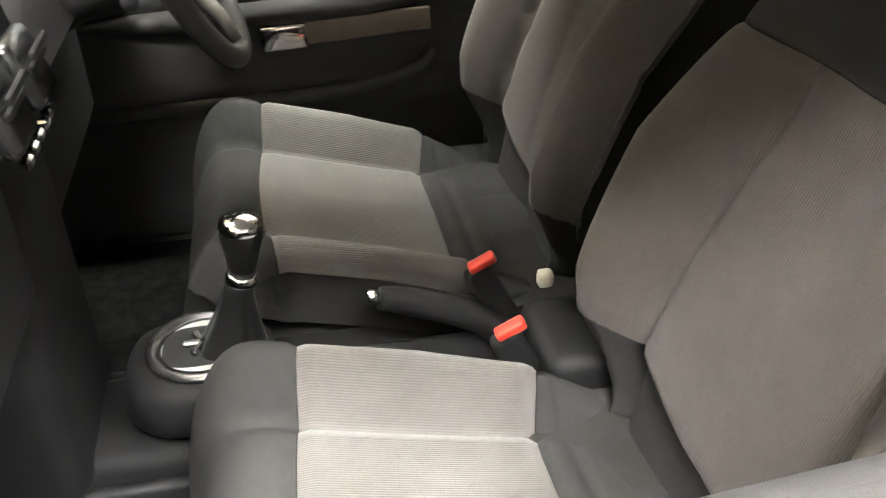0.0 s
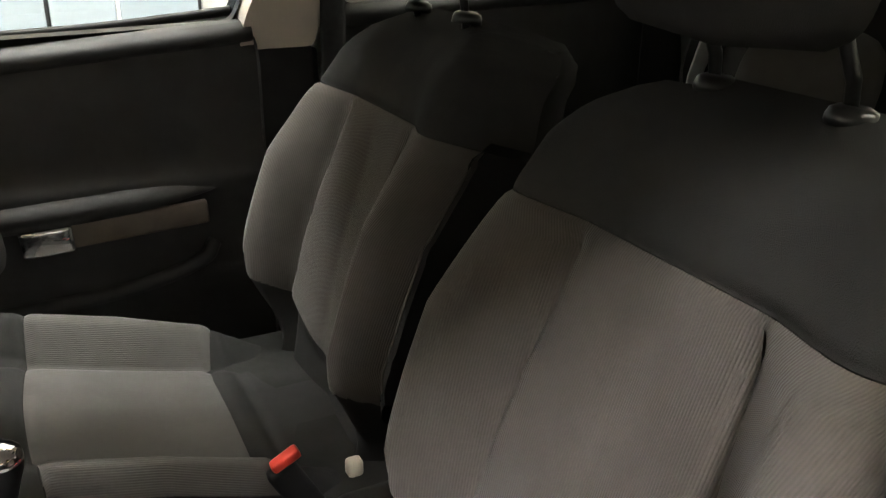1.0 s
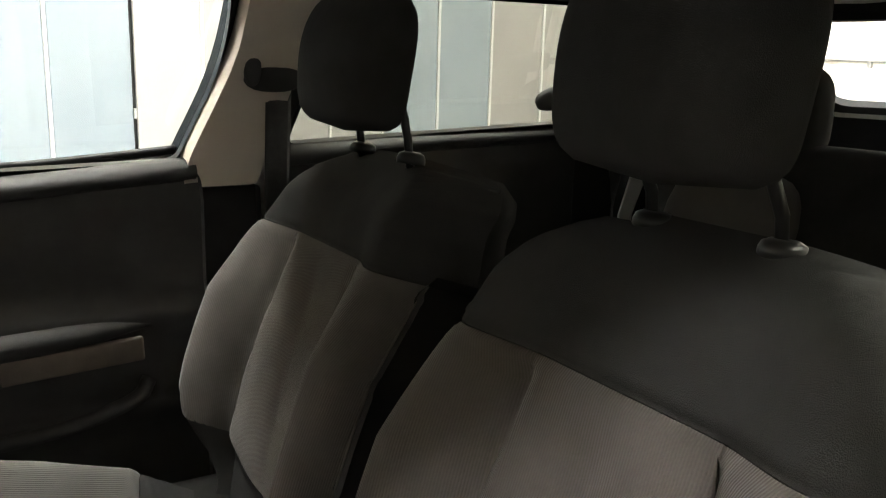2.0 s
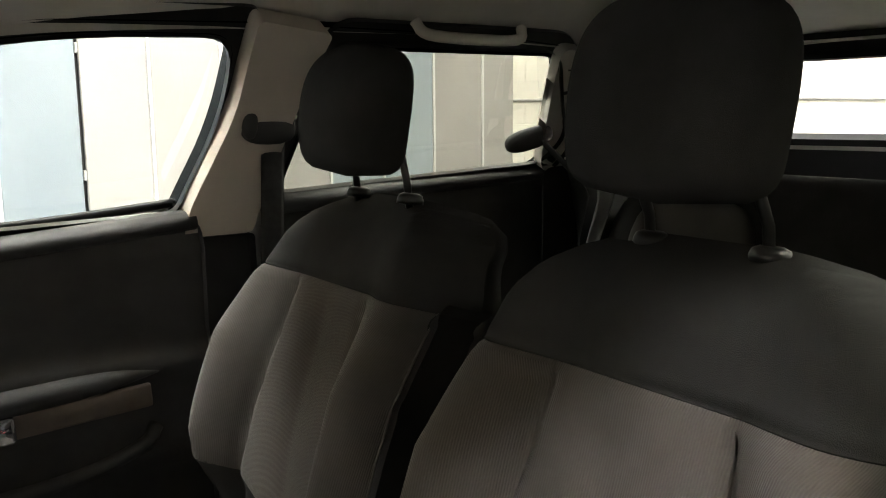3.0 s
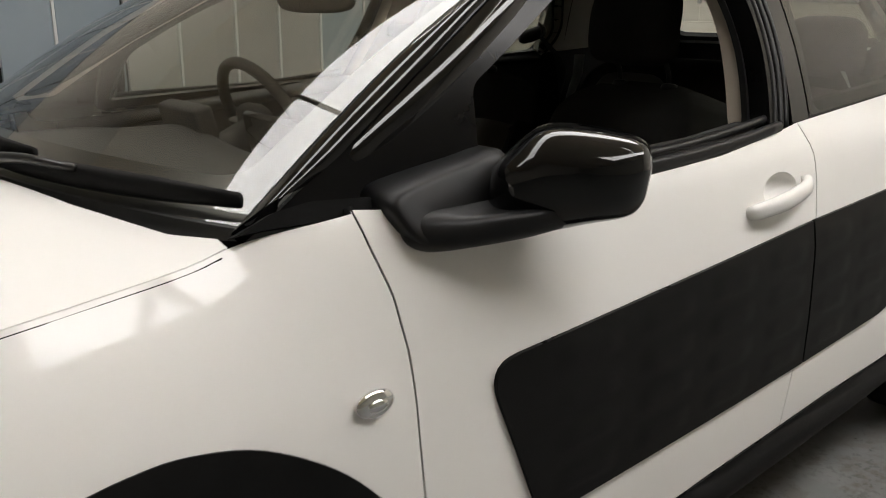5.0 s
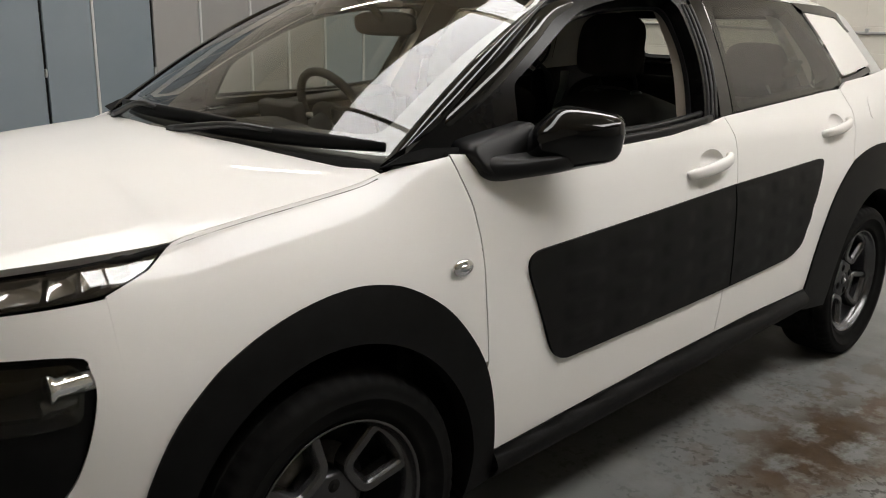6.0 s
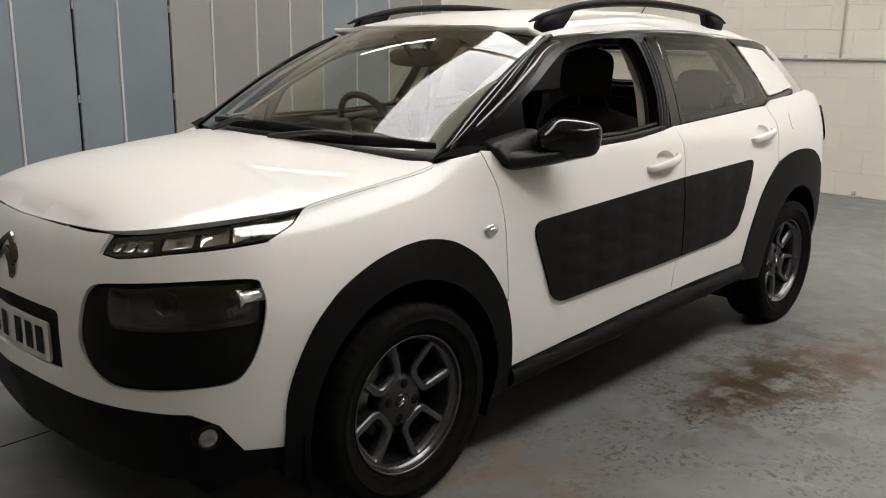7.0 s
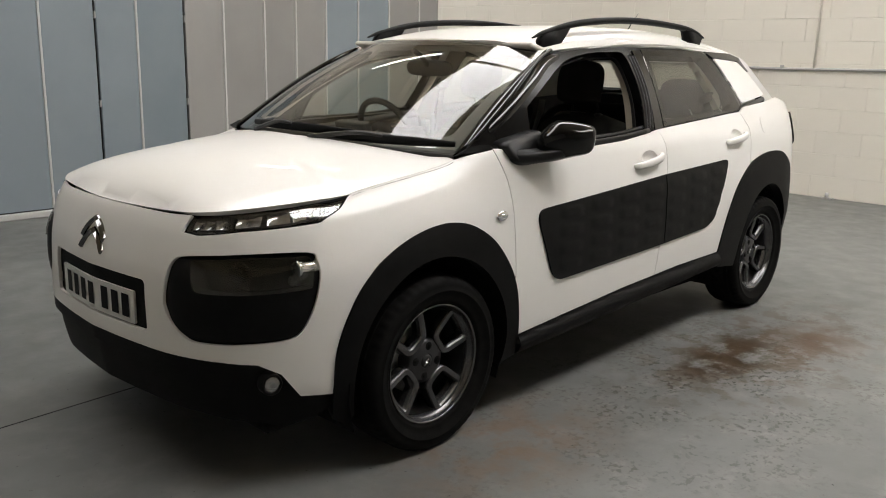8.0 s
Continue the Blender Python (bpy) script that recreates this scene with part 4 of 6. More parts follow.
seal_line = lambda up, out: [tuple(gside(np.array([a]), np.array([b + up]))[0] - np.array([0, out, 0])) for a, b in smooth_line(SEAL, 6)]
both("belt_trim", tube(seal_line(0.010, 0.010), [0.0105, 0.0115, 0.0115, 0.0115, 0.010], 16, squash=(0.9, 1.05), square=0.7), ARM, (CAB, CAB_R), "black rubber window waist seal")
both("inner_seal", tube(seal_line(0.022, -0.016), 0.009, 10), ARM, (CAB, CAB_R), "black rubber inner waist seal")
both("cant_rail", body_patch(fillet([(0.84, 1.378), (0.93, 1.389), (1.115, 1.405), (1.44, 1.418), (1.97, 1.418), (2.2, 1.404), (2.31, 1.375), (2.56, 1.362), (2.5, 1.40), (2.2, 1.43), (1.5, 1.445), (1.1, 1.43), (0.88, 1.40)], 0.008), gside, h=0.04, lip=0.03, proud=0.004), WHITE, CAR, "white painted roof edge")
both("rear_pillar", body_patch(fillet([(2.295, 1.368), (2.62, 1.352), (2.70, 1.30), (2.85, 1.172), (2.425, 1.140), (2.40, 1.17)], 0.012), gside, h=0.03, proud=0.006, lip=0.02), WHITE, CAR, "white rear pillar panel")
both("spoiler_side", body_patch(fillet([(2.215, 1.402), (2.56, 1.396), (2.70, 1.372), (2.76, 1.30), (2.70, 1.303), (2.625, 1.356), (2.292, 1.372)], 0.006), gside, h=0.03, proud=0.007, lip=0.02), GLOSS, CAR, "gloss black strip above the rear pillar")
both("pillar_band", body_patch(fillet([(2.39, 1.128), (2.84, 1.165), (2.85, 1.145), (2.39, 1.105)], 0.003), gside, h=0.03, proud=0.002, lip=0.02), SATIN, CAR)
both("door_glass", body_patch(RPANE, gside, h=0.05, proud=0.007, lip=0.004), TINT, (CAB, CAB_R), "tinted rear door window with a black edge")
part("door_glass", mirrored(body_patch(FWIN, gside, h=0.06, proud=-0.014, lip=0)), GLASS, CAB_R, "front door window")

# tailgate
tg = fillet([(0.58, 1.37), (0.45, 1.425), (-0.45, 1.425), (-0.58, 1.37), (-0.68, 1.14), (-0.66, 1.0), (0.66, 1.0), (0.68, 1.14)], 0.03)
tw = fillet([(0.49, 1.385), (-0.49, 1.385), (-0.56, 1.165), (0.56, 1.165)], 0.05)
TAIL = part("tailgate", body_patch(tg, tail_surf, h=0.05, holes=[tw], lip=0.05), WHITE, CAR, "white painted tailgate")
part("rear_glass", body_patch(tw, tail_surf, h=0.08, lip=0, proud=-0.01), GLASS, TAIL, "rear window")

# windscreen
wsc = [(0.0, -0.69), (0.0, 0.69), (1.0, 0.69), (1.0, -0.69)]
SCREEN = part("windscreen", body_patch(wsc, screen_surf, h=0.05, lip=0), SCREEN_GLASS, CAR, "clear windscreen with a black edge")
SCREEN.visible_shadow = False
edge = [(0.0, -0.69), (0.0, 0.69), (1.0, 0.69), (1.0, -0.69)]
hole = fillet([(0.10, -0.630), (0.10, 0.630), (0.975, 0.664), (0.975, -0.664)], 0.05)
part("screen_border", body_patch(edge, screen_surf, h=0.05, holes=[hole], lip=0, proud=-0.006), SATIN, SCREEN, "black printed edge of the windscreen")
both("screen_trim", body_patch([(0.0, -0.705), (1.0, -0.705), (1.0, -0.692), (0.0, -0.692)], screen_surf, h=0.03, lip=0.012, proud=0.006), MATTE, CAR)
cowl = [(-0.005, 0.0), (0.02, -0.25), (0.07, -0.45), (0.13, -0.62), (0.20, -0.69), (0.30, -0.70), (0.24, -0.62), (0.17, -0.45), (0.11, -0.25), (0.09, 0.0)]


def cowl_surf(x, y):
    return np.stack([x, y, 1.018 - 0.02 * (np.abs(y) / 0.7) ** 2], -1)


part("cowl", body_patch(cowl + [(x, -y) for x, y in cowl[-2:0:-1]], cowl_surf, h=0.04, lip=0.02), MATTE, CAR, "black plastic scuttle panel")
both("wing_corner", body_patch(fillet([(0.195, 1.010), (0.24, 1.013), (0.378, 1.016), (0.382, 1.037), (0.30, 1.040), (0.25, 1.032)], 0.006), gside, h=0.02, proud=0.024, lip=0.04), MATTE, CAR, "black plastic corner piece by the windscreen")


def on_screen(v, y, up=0.02):
    p = screen_surf(np.array([v]), np.array([y]))[0]
    return (p[0] - 0.5 * up, p[1], p[2] + 0.86 * up)


def wiper(y0, y1, v0, v1, pivot):
    arm = part("wiper", tube(smooth_line([on_screen(-0.03, pivot, 0.03), on_screen((v0 + v1) / 2 - 0.02, (pivot + y0 + y1) / 3, 0.05), on_screen((v0 + v1) / 2, (y0 + y1) / 2, 0.035)], 6), [0.011, 0.008, 0.006], 8), SATIN, CAR, "black windscreen wiper")
    part("blade", tube([on_screen(v0 + (v1 - v0) * t, y0 + (y1 - y0) * t, 0.02) for t in np.linspace(0, 1, 9)], [0.008, 0.013, 0.014, 0.013, 0.008], 8, squash=(0.7, 1.3)), MATTE, arm)


wiper(-0.685, -0.16, 0.03, 0.012, -0.10)
wiper(-0.28, 0.42, 0.045, 0.035, 0.30)


# roof rails
def rail(y):
    w = lambda x: y * (1 - 0.02 * (x - 1.3) ** 2)
    zr = lambda x: float(roof_surf(np.array([x]), np.array([y]))[0, 2])
    line = [(0.842, w(0.842), zr(0.86) + 0.036), (0.94, w(0.94), zr(0.94) + 0.050), (1.2, w(1.2), zr(1.2) + 0.064), (1.6, w(1.6), zr(1.6) + 0.069), (2.0, w(2.0), zr(2.0) + 0.067), (2.22, w(2.22), zr(2.22) + 0.058), (2.345, w(2.345), zr(2.345) + 0.040)]
    r = part("roof_rail", tube(smooth_line(line, 6), [0.005, 0.013, 0.020, 0.022, 0.022, 0.022, 0.021, 0.015, 0.006], 12, squash=(1.1, 0.7)), MATTE, CAR, "black roof rail")
    for pts in (((0.895, -0.01), (1.02, -0.01), (1.05, 0.015), (1.09, 0.056), (0.91, 0.046), (0.885, 0.022)), ((2.14, -0.01), (2.275, -0.01), (2.30, 0.036), (2.20, 0.056), (2.105, 0.062), (2.13, 0.022))):
        sides = [[(x, w(x) + d, zr(x) + h) for x, h in fillet(list(pts), 0.008, 3)] for d in (-0.017, 0.017)]
        part("foot", loft(sides), MATTE, r)


rail(-0.515)
rail(0.515)
part("aerial", tube([(2.35, 0.0, 1.47), (2.43, 0.0, 1.56), (2.50, 0.0, 1.62)], [0.006, 0.003, 0.002], 6), SATIN, CAR)

# ---- lamps, plate, emblem ----
LAMP_WIN = fillet(nose([(-0.505, 0.752), (-0.66, 0.768)]) + side([(-0.478, 0.764), (-0.457, 0.738), (-0.464, 0.664)]) + nose([(-0.656, 0.656), (-0.53, 0.656)]), 0.016)


def lamp_dome(s, z):
    """The headlamp unit swells a little out of its opening."""
    p = skin(s, z)
    a = np.abs(s)
    lo, hi = sy(-0.40), sx(-0.445)
    u, v = np.clip(2 * (a - lo) / (hi - lo) - 1, -1, 1), np.clip(2 * (z - 0.485) / 0.29 - 1, -1, 1)
    d = 0.026 * (1 - u ** 4) * (1 - v ** 4)
    nx, ny = np.interp(a, PS, PN[:, 0]), np.interp(a, PS, PN[:, 1])
    return p + np.stack([nx * d, ny * np.sign(s) * d, 0 * d], -1)


both("headlamp_cover", body_patch(LAMP, lamp_dome, h=0.03, holes=[LAMP_WIN], proud=-0.016, lip=0.06), MATTE, CAR, "matte black headlamp surround")


def nose_point(s, z, out=0.0):
    p = skin(np.array([s]), np.array([z]))[0]
    a = abs(s)
    n = np.array([np.interp(a, PS, PN[:, 0]), np.interp(a, PS, PN[:, 1]) * (1 if s >= 0 else -1), 0])
    return Vector(p + n * out), Vector(n)


def facing(s, z, out=0.0):
    """A frame on the nose: x to the outside of the car along the skin, y up, z out."""
    p, n = nose_point(s, z, out)
    yv = Vector((0, 0, 1))
    xv = yv.cross(n).normalized()
    m = Matrix((xv, yv, n)).transposed().to_4x4()
    m.translation = p
    return m


def dish(centre, half, depth):
    """The skin pressed in to a shallow bowl round a point of it."""
    def f(s, z):
        p = skin(s, z)
        nx, ny = np.interp(np.abs(s), PS, PN[:, 0]), np.interp(np.abs(s), PS, PN[:, 1])
        d = 0.011 + depth * np.clip(1 - ((s - centre[0]) / half[0]) ** 2, 0, 1) * np.clip(1 - ((z - centre[1]) / half[1]) ** 2, 0, 1)
        return p - np.stack([nx * d, ny * np.sign(s) * d, 0 * d], -1)
    return f


# running lamps: rows of pressed bright bowls behind one clear cover
for edge, count in ((RUN_A, 3), (RUN_B, 5)):
    runs = both("running_lamp", body_patch(run_outline(edge), skin, h=0.03, proud=-0.034, lip=0.004), SATIN, CAR, "clear daytime running lamp with bright cells")
    knots = np.linspace(0, 1, len(edge))
    for k in range(count):
        quad = []
        for u, v in ((k / count + 0.01, 0.04), ((k + 1) / count - 0.03, 0.04), ((k + 1) / count - 0.01, 0.94), (k / count + 0.03, 0.94)):
            a, lo, hi = (np.interp(u, knots, [q[m] for q in edge]) for m in range(3))
            quad.append((a, lo + (hi - lo) * v))
        mid = np.mean(quad, axis=0)
        size = np.ptp(np.array(quad), axis=0) * 0.54
        both("lamp_cell", body_patch(fillet(quad, 0.004, 3), dish(mid, size, 0.018), h=0.006, lip=0.003), LAMP_CELL, runs)
both("clear_cover", body_patch(DRL, skin, h=0.03, proud=-0.002, lip=0.002), LENS, CAR, "clear cover of the daytime running lamps")

# headlamps: a smoked cover over a dark pocket with bowls and projector barrels
both("lamp_pocket", body_patch(LAMP_WIN, skin, h=0.03, proud=-0.066, lip=0.0), LAMP_DIM, CAR)
HL = both("headlamp", body_patch(LAMP_WIN, lamp_dome, h=0.02, proud=-0.010, lip=0.006), SMOKE, CAR, "smoked headlamp lens over bright bowls")


def barrel(x, y, z, r, length):
    """A round projector barrel that looks forward along the car."""
    back = [(r * 0.2, 0.0), (r, 0.0), (r * 1.04, 0.003), (r * 0.98, 0.006), (r * 0.98, length - 0.012), (r * 1.12, length - 0.008), (r * 1.14, length - 0.002), (r * 1.05, length), (r * 1.0, length)]
    return lathe_at(back[::-1], pose(x, y, z, 0, -90, 0), 28)


for x, y, z, r, length, mat in ((-0.440, -0.724, 0.722, 0.0225, 0.090, REFL), (-0.480, -0.712, 0.686, 0.014, 0.060, LAMP_INNER)):
    both("projector", barrel(x, y, z, r, length), mat, HL, "bright projector barrel")
    for owner, flank in zip(HL, (1, -1)):
        part("projector_glass", blob((x - length + 0.004, flank * y, z), (r * 0.25, r, r), 2.0, 24, 12), LAMP_INNER, owner)
y, z, r, out = -0.640, 0.712, 0.031, -0.024
both("bowl", lathe_at([(r * 0.25, -0.040), (r * 0.5, -0.034), (r * 0.78, -0.020), (r, 0.0), (r * 1.05, 0.001), (r * 1.06, -0.004)], facing(sy(y), z, out), 32), LAMP_DIM, HL, "grey reflector bowl")
both("bowl_lens", lathe_at([(0.0, -0.016), (r * 0.2, -0.018), (r * 0.36, -0.025), (r * 0.38, -0.040)], facing(sy(y), z, out), 24), LAMP_INNER, HL)

for sgn in (1, -1):
    fm = facing(sgn * sy(-0.697), 0.372, 0.006) @ pose(0, 0, 0, 0, 22 * sgn, 0)
    fogp = part("fog_lamp", lathe_at([(0.024, -0.03), (0.026, -0.004), (0.028, 0.004), (0.031, 0.005), (0.034, 0.002), (0.036, -0.03)], fm, 28), MATTE, CAR, "clear round fog lamp in the lower bumper")
    part("bowl", lathe_at([(0.0, -0.026), (0.010, -0.024), (0.018, -0.016), (0.025, 0.001)], fm, 8), REFL, fogp)
    part("bulb", blob((0, 0, 0), (0.005, 0.005, 0.009), 2.0, 14, 8), LAMP_CELL, fogp).matrix_basis = fm @ pose(0, 0, -0.012)
    part("lens", blob((0, 0, 0), (0.026, 0.026, 0.007), 2.0, 24, 10), LENS, fogp).matrix_basis = fm @ pose(0, 0, 0.001)
    rep = part("side_repeater", blob((0, 0, 0), (0.030, 0.020, 0.009), 2.0, 20, 10), CHROME, CAR, "small chrome-rimmed side indicator")
    rep.matrix_basis = facing(sgn * sx(0.31), 0.803, 0.004)
    part("bulb", blob((0, 0, 0), (0.016, 0.010, 0.006), 2.0, 14, 8), REFL, rep).matrix_basis = pose(0, 0, 0.006)

part("plate_holder", body_patch(PLATE_REC, skin, h=0.05, proud=-0.014, lip=0.03), MATTE, CAR, "black number plate recess")
pl = fillet([(sy(0.262), 0.610), (sy(-0.258), 0.610), (sy(-0.258), 0.500), (sy(0.262), 0.500)], 0.008, 3)
plate = part("number_plate", body_patch(pl, skin, h=0.05, proud=-0.004, lip=0.008), PLATE, CAR, "pale number plate with dark bars")
for y in (-0.20, -0.135, -0.07, -0.005, 0.085, 0.15, 0.212):
    c = -y
    part("bar", body_patch([(sy(c + 0.021), 0.594), (sy(c - 0.021), 0.594), (sy(c - 0.021), 0.518), (sy(c + 0.021), 0.518)], skin, h=0.05, proud=-0.002, lip=0), BAR, plate)


def chevron(dz):
    """A ridged chevron bar whose arms steepen towards their tips."""
    half = [(0.074, -0.040), (0.062, -0.022), (0.044, -0.002), (0.022, 0.014), (0.006, 0.022)]
    line = [(-a, b) for a, b in half] + [(0.0, 0.0235)] + half[::-1]
    rings = []
    for k, (a, b) in enumerate(line):
        w = 0.0105 if 0 < k < len(line) - 1 else 0.009
        lean = math.copysign(min(abs(a) / 0.06, 1) * 0.6, a)
        rings.append([tuple(nose_point(sy(a + u * w * lean), 0.760 + dz + b + u * w, d)[0]) for u, d in ((-1, -0.003), (-0.75, 0.006), (0.05, 0.014), (0.8, 0.006), (1, -0.003))])
    v, f = loft(rings)
    return v, f, False


EMB = part("emblem", chevron(0.025), EMBLEM, CAR, "chrome double chevron shape")
part("lower_chevron", chevron(-0.014), EMBLEM, EMB)


# ---- door handles, mirrors ----
def cup_surf(x, z):
    def f(s, zz):
        p = skin(s, zz)
        nx, ny = np.interp(np.abs(s), PS, PN[:, 0]), np.interp(np.abs(s), PS, PN[:, 1])
        d = 0.024 * np.sqrt(np.clip(1 - ((s - sx(x)) / 0.066) ** 2 - ((zz - z) / 0.034) ** 2, 0, 1))
        return p - np.stack([nx * d, ny * d, 0 * d], -1)
    return f


both("handle_cup", body_patch(oval(*CUP_F), cup_surf(*CUP_F), h=0.012, lip=0), WHITE, (FDOOR, FDOOR_R))
both("handle_cup", body_patch(oval(*CUP_R), cup_surf(*CUP_R), h=0.012, lip=0), WHITE, (RDOOR, RDOOR_R))


def handle(x, z, door, sgn):
    m = facing(sgn * sx(x), z, 0)
    grip = part("door_handle", tube(smooth_line([(-0.115 * sgn, -0.018, -0.004), (-0.100 * sgn, -0.014, 0.014), (-0.02 * sgn, -0.004, 0.026), (0.06 * sgn, 0.010, 0.025), (0.098 * sgn, 0.018, 0.010), (0.106 * sgn, 0.02, -0.004)], 5), [0.010, 0.0155, 0.0180, 0.0165, 0.0145, 0.009], 14, squash=(1.0, 0.72), square=0.8), WHITE, door, "white painted door handle")
    grip.matrix_basis = m


for sgn, fd, rd in ((1, FDOOR, RDOOR), (-1, FDOOR_R, RDOOR_R)):
    handle(1.30, 0.925, fd, sgn)
    handle(2.18, 0.975, rd, sgn)


def door_mirror(sgn):
    """Housing, glass and arm; built on the near side and mirrored for the far one."""
    flip = (lambda d: d) if sgn > 0 else mirrored
    c, turn = Vector((0.586, -0.886, 1.064)), pose(0, 0, 0, 0, 0, 37)
    rim = smooth_line([(0.098, -0.040), (0.093, 0.004), (0.070, 0.031), (0.040, 0.056), (0.008, 0.0625), (-0.055, 0.056), (-0.096, 0.044), (-0.106, 0.022), (-0.104, -0.006), (-0.098, -0.032), (-0.080, -0.050), (-0.03, -0.063), (0.050, -0.083), (0.085, -0.074)], 4, closed=True)

    def ring(a, sb, sz, grow=0.0):
        return [tuple(c + 1.08 * (turn @ Vector((a, b * sb + grow * b, 0.012 * (1 - sz) + z * sz + grow * z)))) for b, z in rim]

    rings = [ring(0.030, 0.80, 0.74), ring(0.046, 0.90, 0.86), ring(0.050, 0.96, 0.95), ring(0.040, 0.995, 0.99)]
    for k in range(15):
        q = math.sin(0.5 * math.pi * k / 14)
        rings.append(ring(0.026 - 0.084 * q, 0.02 + 0.98 * (1 - q ** 3.6) ** (1 / 2.4), 0.02 + 0.98 * (1 - q ** 2.6) ** (1 / 1.9)))
    root = part("door_mirror", flip(loft(rings)), GLOSS, CAR, "gloss black door mirror housing")
    part("mirror_glass", flip(loft([ring(0.031, 0.79, 0.73), ring(0.036, 0.79, 0.73), ring(0.037, 0.77, 0.71)])), CHROME, root)
    foot = [(0.356, 1.034), (0.362, 1.049), (0.380, 1.058), (0.43, 1.068), (0.50, 1.079), (0.575, 1.087), (0.585, 1.04), (0.56, 0.995), (0.48, 0.978), (0.425, 0.976), (0.392, 0.984), (0.368, 1.004)]

    def section(out, s):
        """The foot's outline, drawn in by s and standing off the leaning door by out."""
        mx, mz = 0.45, 1.03
        ring = [(mx + (x - mx) * s, mz + (z - mz) * s) for x, z in smooth_line(foot, 4, closed=True)]
        return [(x, float(np.interp(z, [0.95, 1.0, 1.04, 1.11], [-0.824, -0.812, -0.786, -0.752])) - out, z) for x, z in ring]

    part("mirror_foot", flip(loft([section(*q) for q in ((-0.06, 1), (0.0, 1), (0.010, 0.985), (0.016, 0.955), (0.019, 0.90), (0.020, 0.80))])), ARM, root, "grained black mirror foot")

    def arm_ring(x, y, z, hx, hz, lean):
        """A rounded section whose upper face is hollowed."""
        out = []
        for k in range(28):
            a = 2 * math.pi * k / 28
            ca, sa = (math.copysign(abs(q) ** 0.8, q) for q in (math.cos(a), math.sin(a)))
            dip = 0.30 * hz * max(sa, 0) * (1 - ca * ca)
            out.append((x + hx * ca + lean * hz * sa, y, z + hz * sa - dip))
        return out

    arm = [(0.462, -0.79, 1.004, 0.092, 0.036, 0.0), (0.463, -0.812, 1.004, 0.091, 0.035, 0.1), (0.470, -0.828, 1.004, 0.088, 0.031, 0.2), (0.486, -0.843, 1.004, 0.082, 0.027, 0.3),
           (0.510, -0.860, 1.006, 0.076, 0.025, 0.3), (0.537, -0.878, 1.010, 0.068, 0.024, 0.2), (0.558, -0.896, 1.014, 0.056, 0.020, 0.1), (0.57, -0.91, 1.018, 0.035, 0.012, 0.0)]
    part("arm", flip(loft([arm_ring(*q) for q in arm])), ARM, root, "grained black mirror arm")


door_mirror(1)
door_mirror(-1)


# ---- wheels ----
def grown(outline, d):
    """A closed outline moved outward by d along its own normals."""
    q = np.array(outline)
    t = np.roll(q, -1, 0) - np.roll(q, 1, 0)
    t /= np.linalg.norm(t, axis=1)[:, None]
    n = np.stack([t[:, 1], -t[:, 0]], 1)
    if np.mean(np.sum(n * (q - q.mean(axis=0)), axis=1)) < 0:
        n = -n
    return q + n * d


def tyre(R):
    """Sidewalls with two raised rings, and a shoulder cut by short grooves."""
    profile = [(0.205, 0.06), (0.214, 0.074), (0.222, 0.081), (0.228, 0.088), (0.231, 0.0865), (0.248, 0.097), (0.262, 0.101), (0.264, 0.1025), (0.267, 0.1025), (0.269, 0.101), (0.283, 0.1005), (0.293, 0.0985),
               (0.301, 0.094), (0.307, 0.086), (R, 0.073), (R + 0.001, 0.06), (R + 0.001, 0.03), (R + 0.001, -0.03), (R, -0.075), (0.303, -0.094), (0.25, -0.1), (0.205, -0.08)]
    n = 216
    rings = []
    for k, (r, y) in enumerate(profile):
        cut = [0.0035 if 12 <= k <= 15 and j % 4 == 0 else 0.0 for j in range(n)]
        rings.append([((r - c) * math.cos(2 * math.pi * j / n), y, (r - c) * math.sin(2 * math.pi * j / n)) for j, c in enumerate(cut)])
    return loft(rings, caps=False)


def spoke_loop(m):
    """One of the flat-faced frames between hub and rim, with slanting inner walls and bevelled edges."""
    opening = fillet([(0.182, -0.060, 0.010), (0.188, 0.0, 0.2), (0.182, 0.060, 0.010), (0.090, 0.036, 0.020), (0.090, -0.036, 0.020)], 0.014, 5)
    rings = []
    for off, y in ((-0.010, -0.040), (-0.008, -0.016), (-0.003, -0.006), (-0.0015, -0.004), (0.0015, -0.0006), (0.0025, 0.0), (0.0185, 0.0), (0.0195, -0.0008), (0.0225, -0.005), (0.0235, -0.009), (0.024, -0.040)):
        rings.append([tuple(m @ Vector((a, 0.041 + 0.16 * max(0, a - 0.10) + y, c))) for a, c in grown(opening, off)])
    return (*loft(rings, caps=False), False)


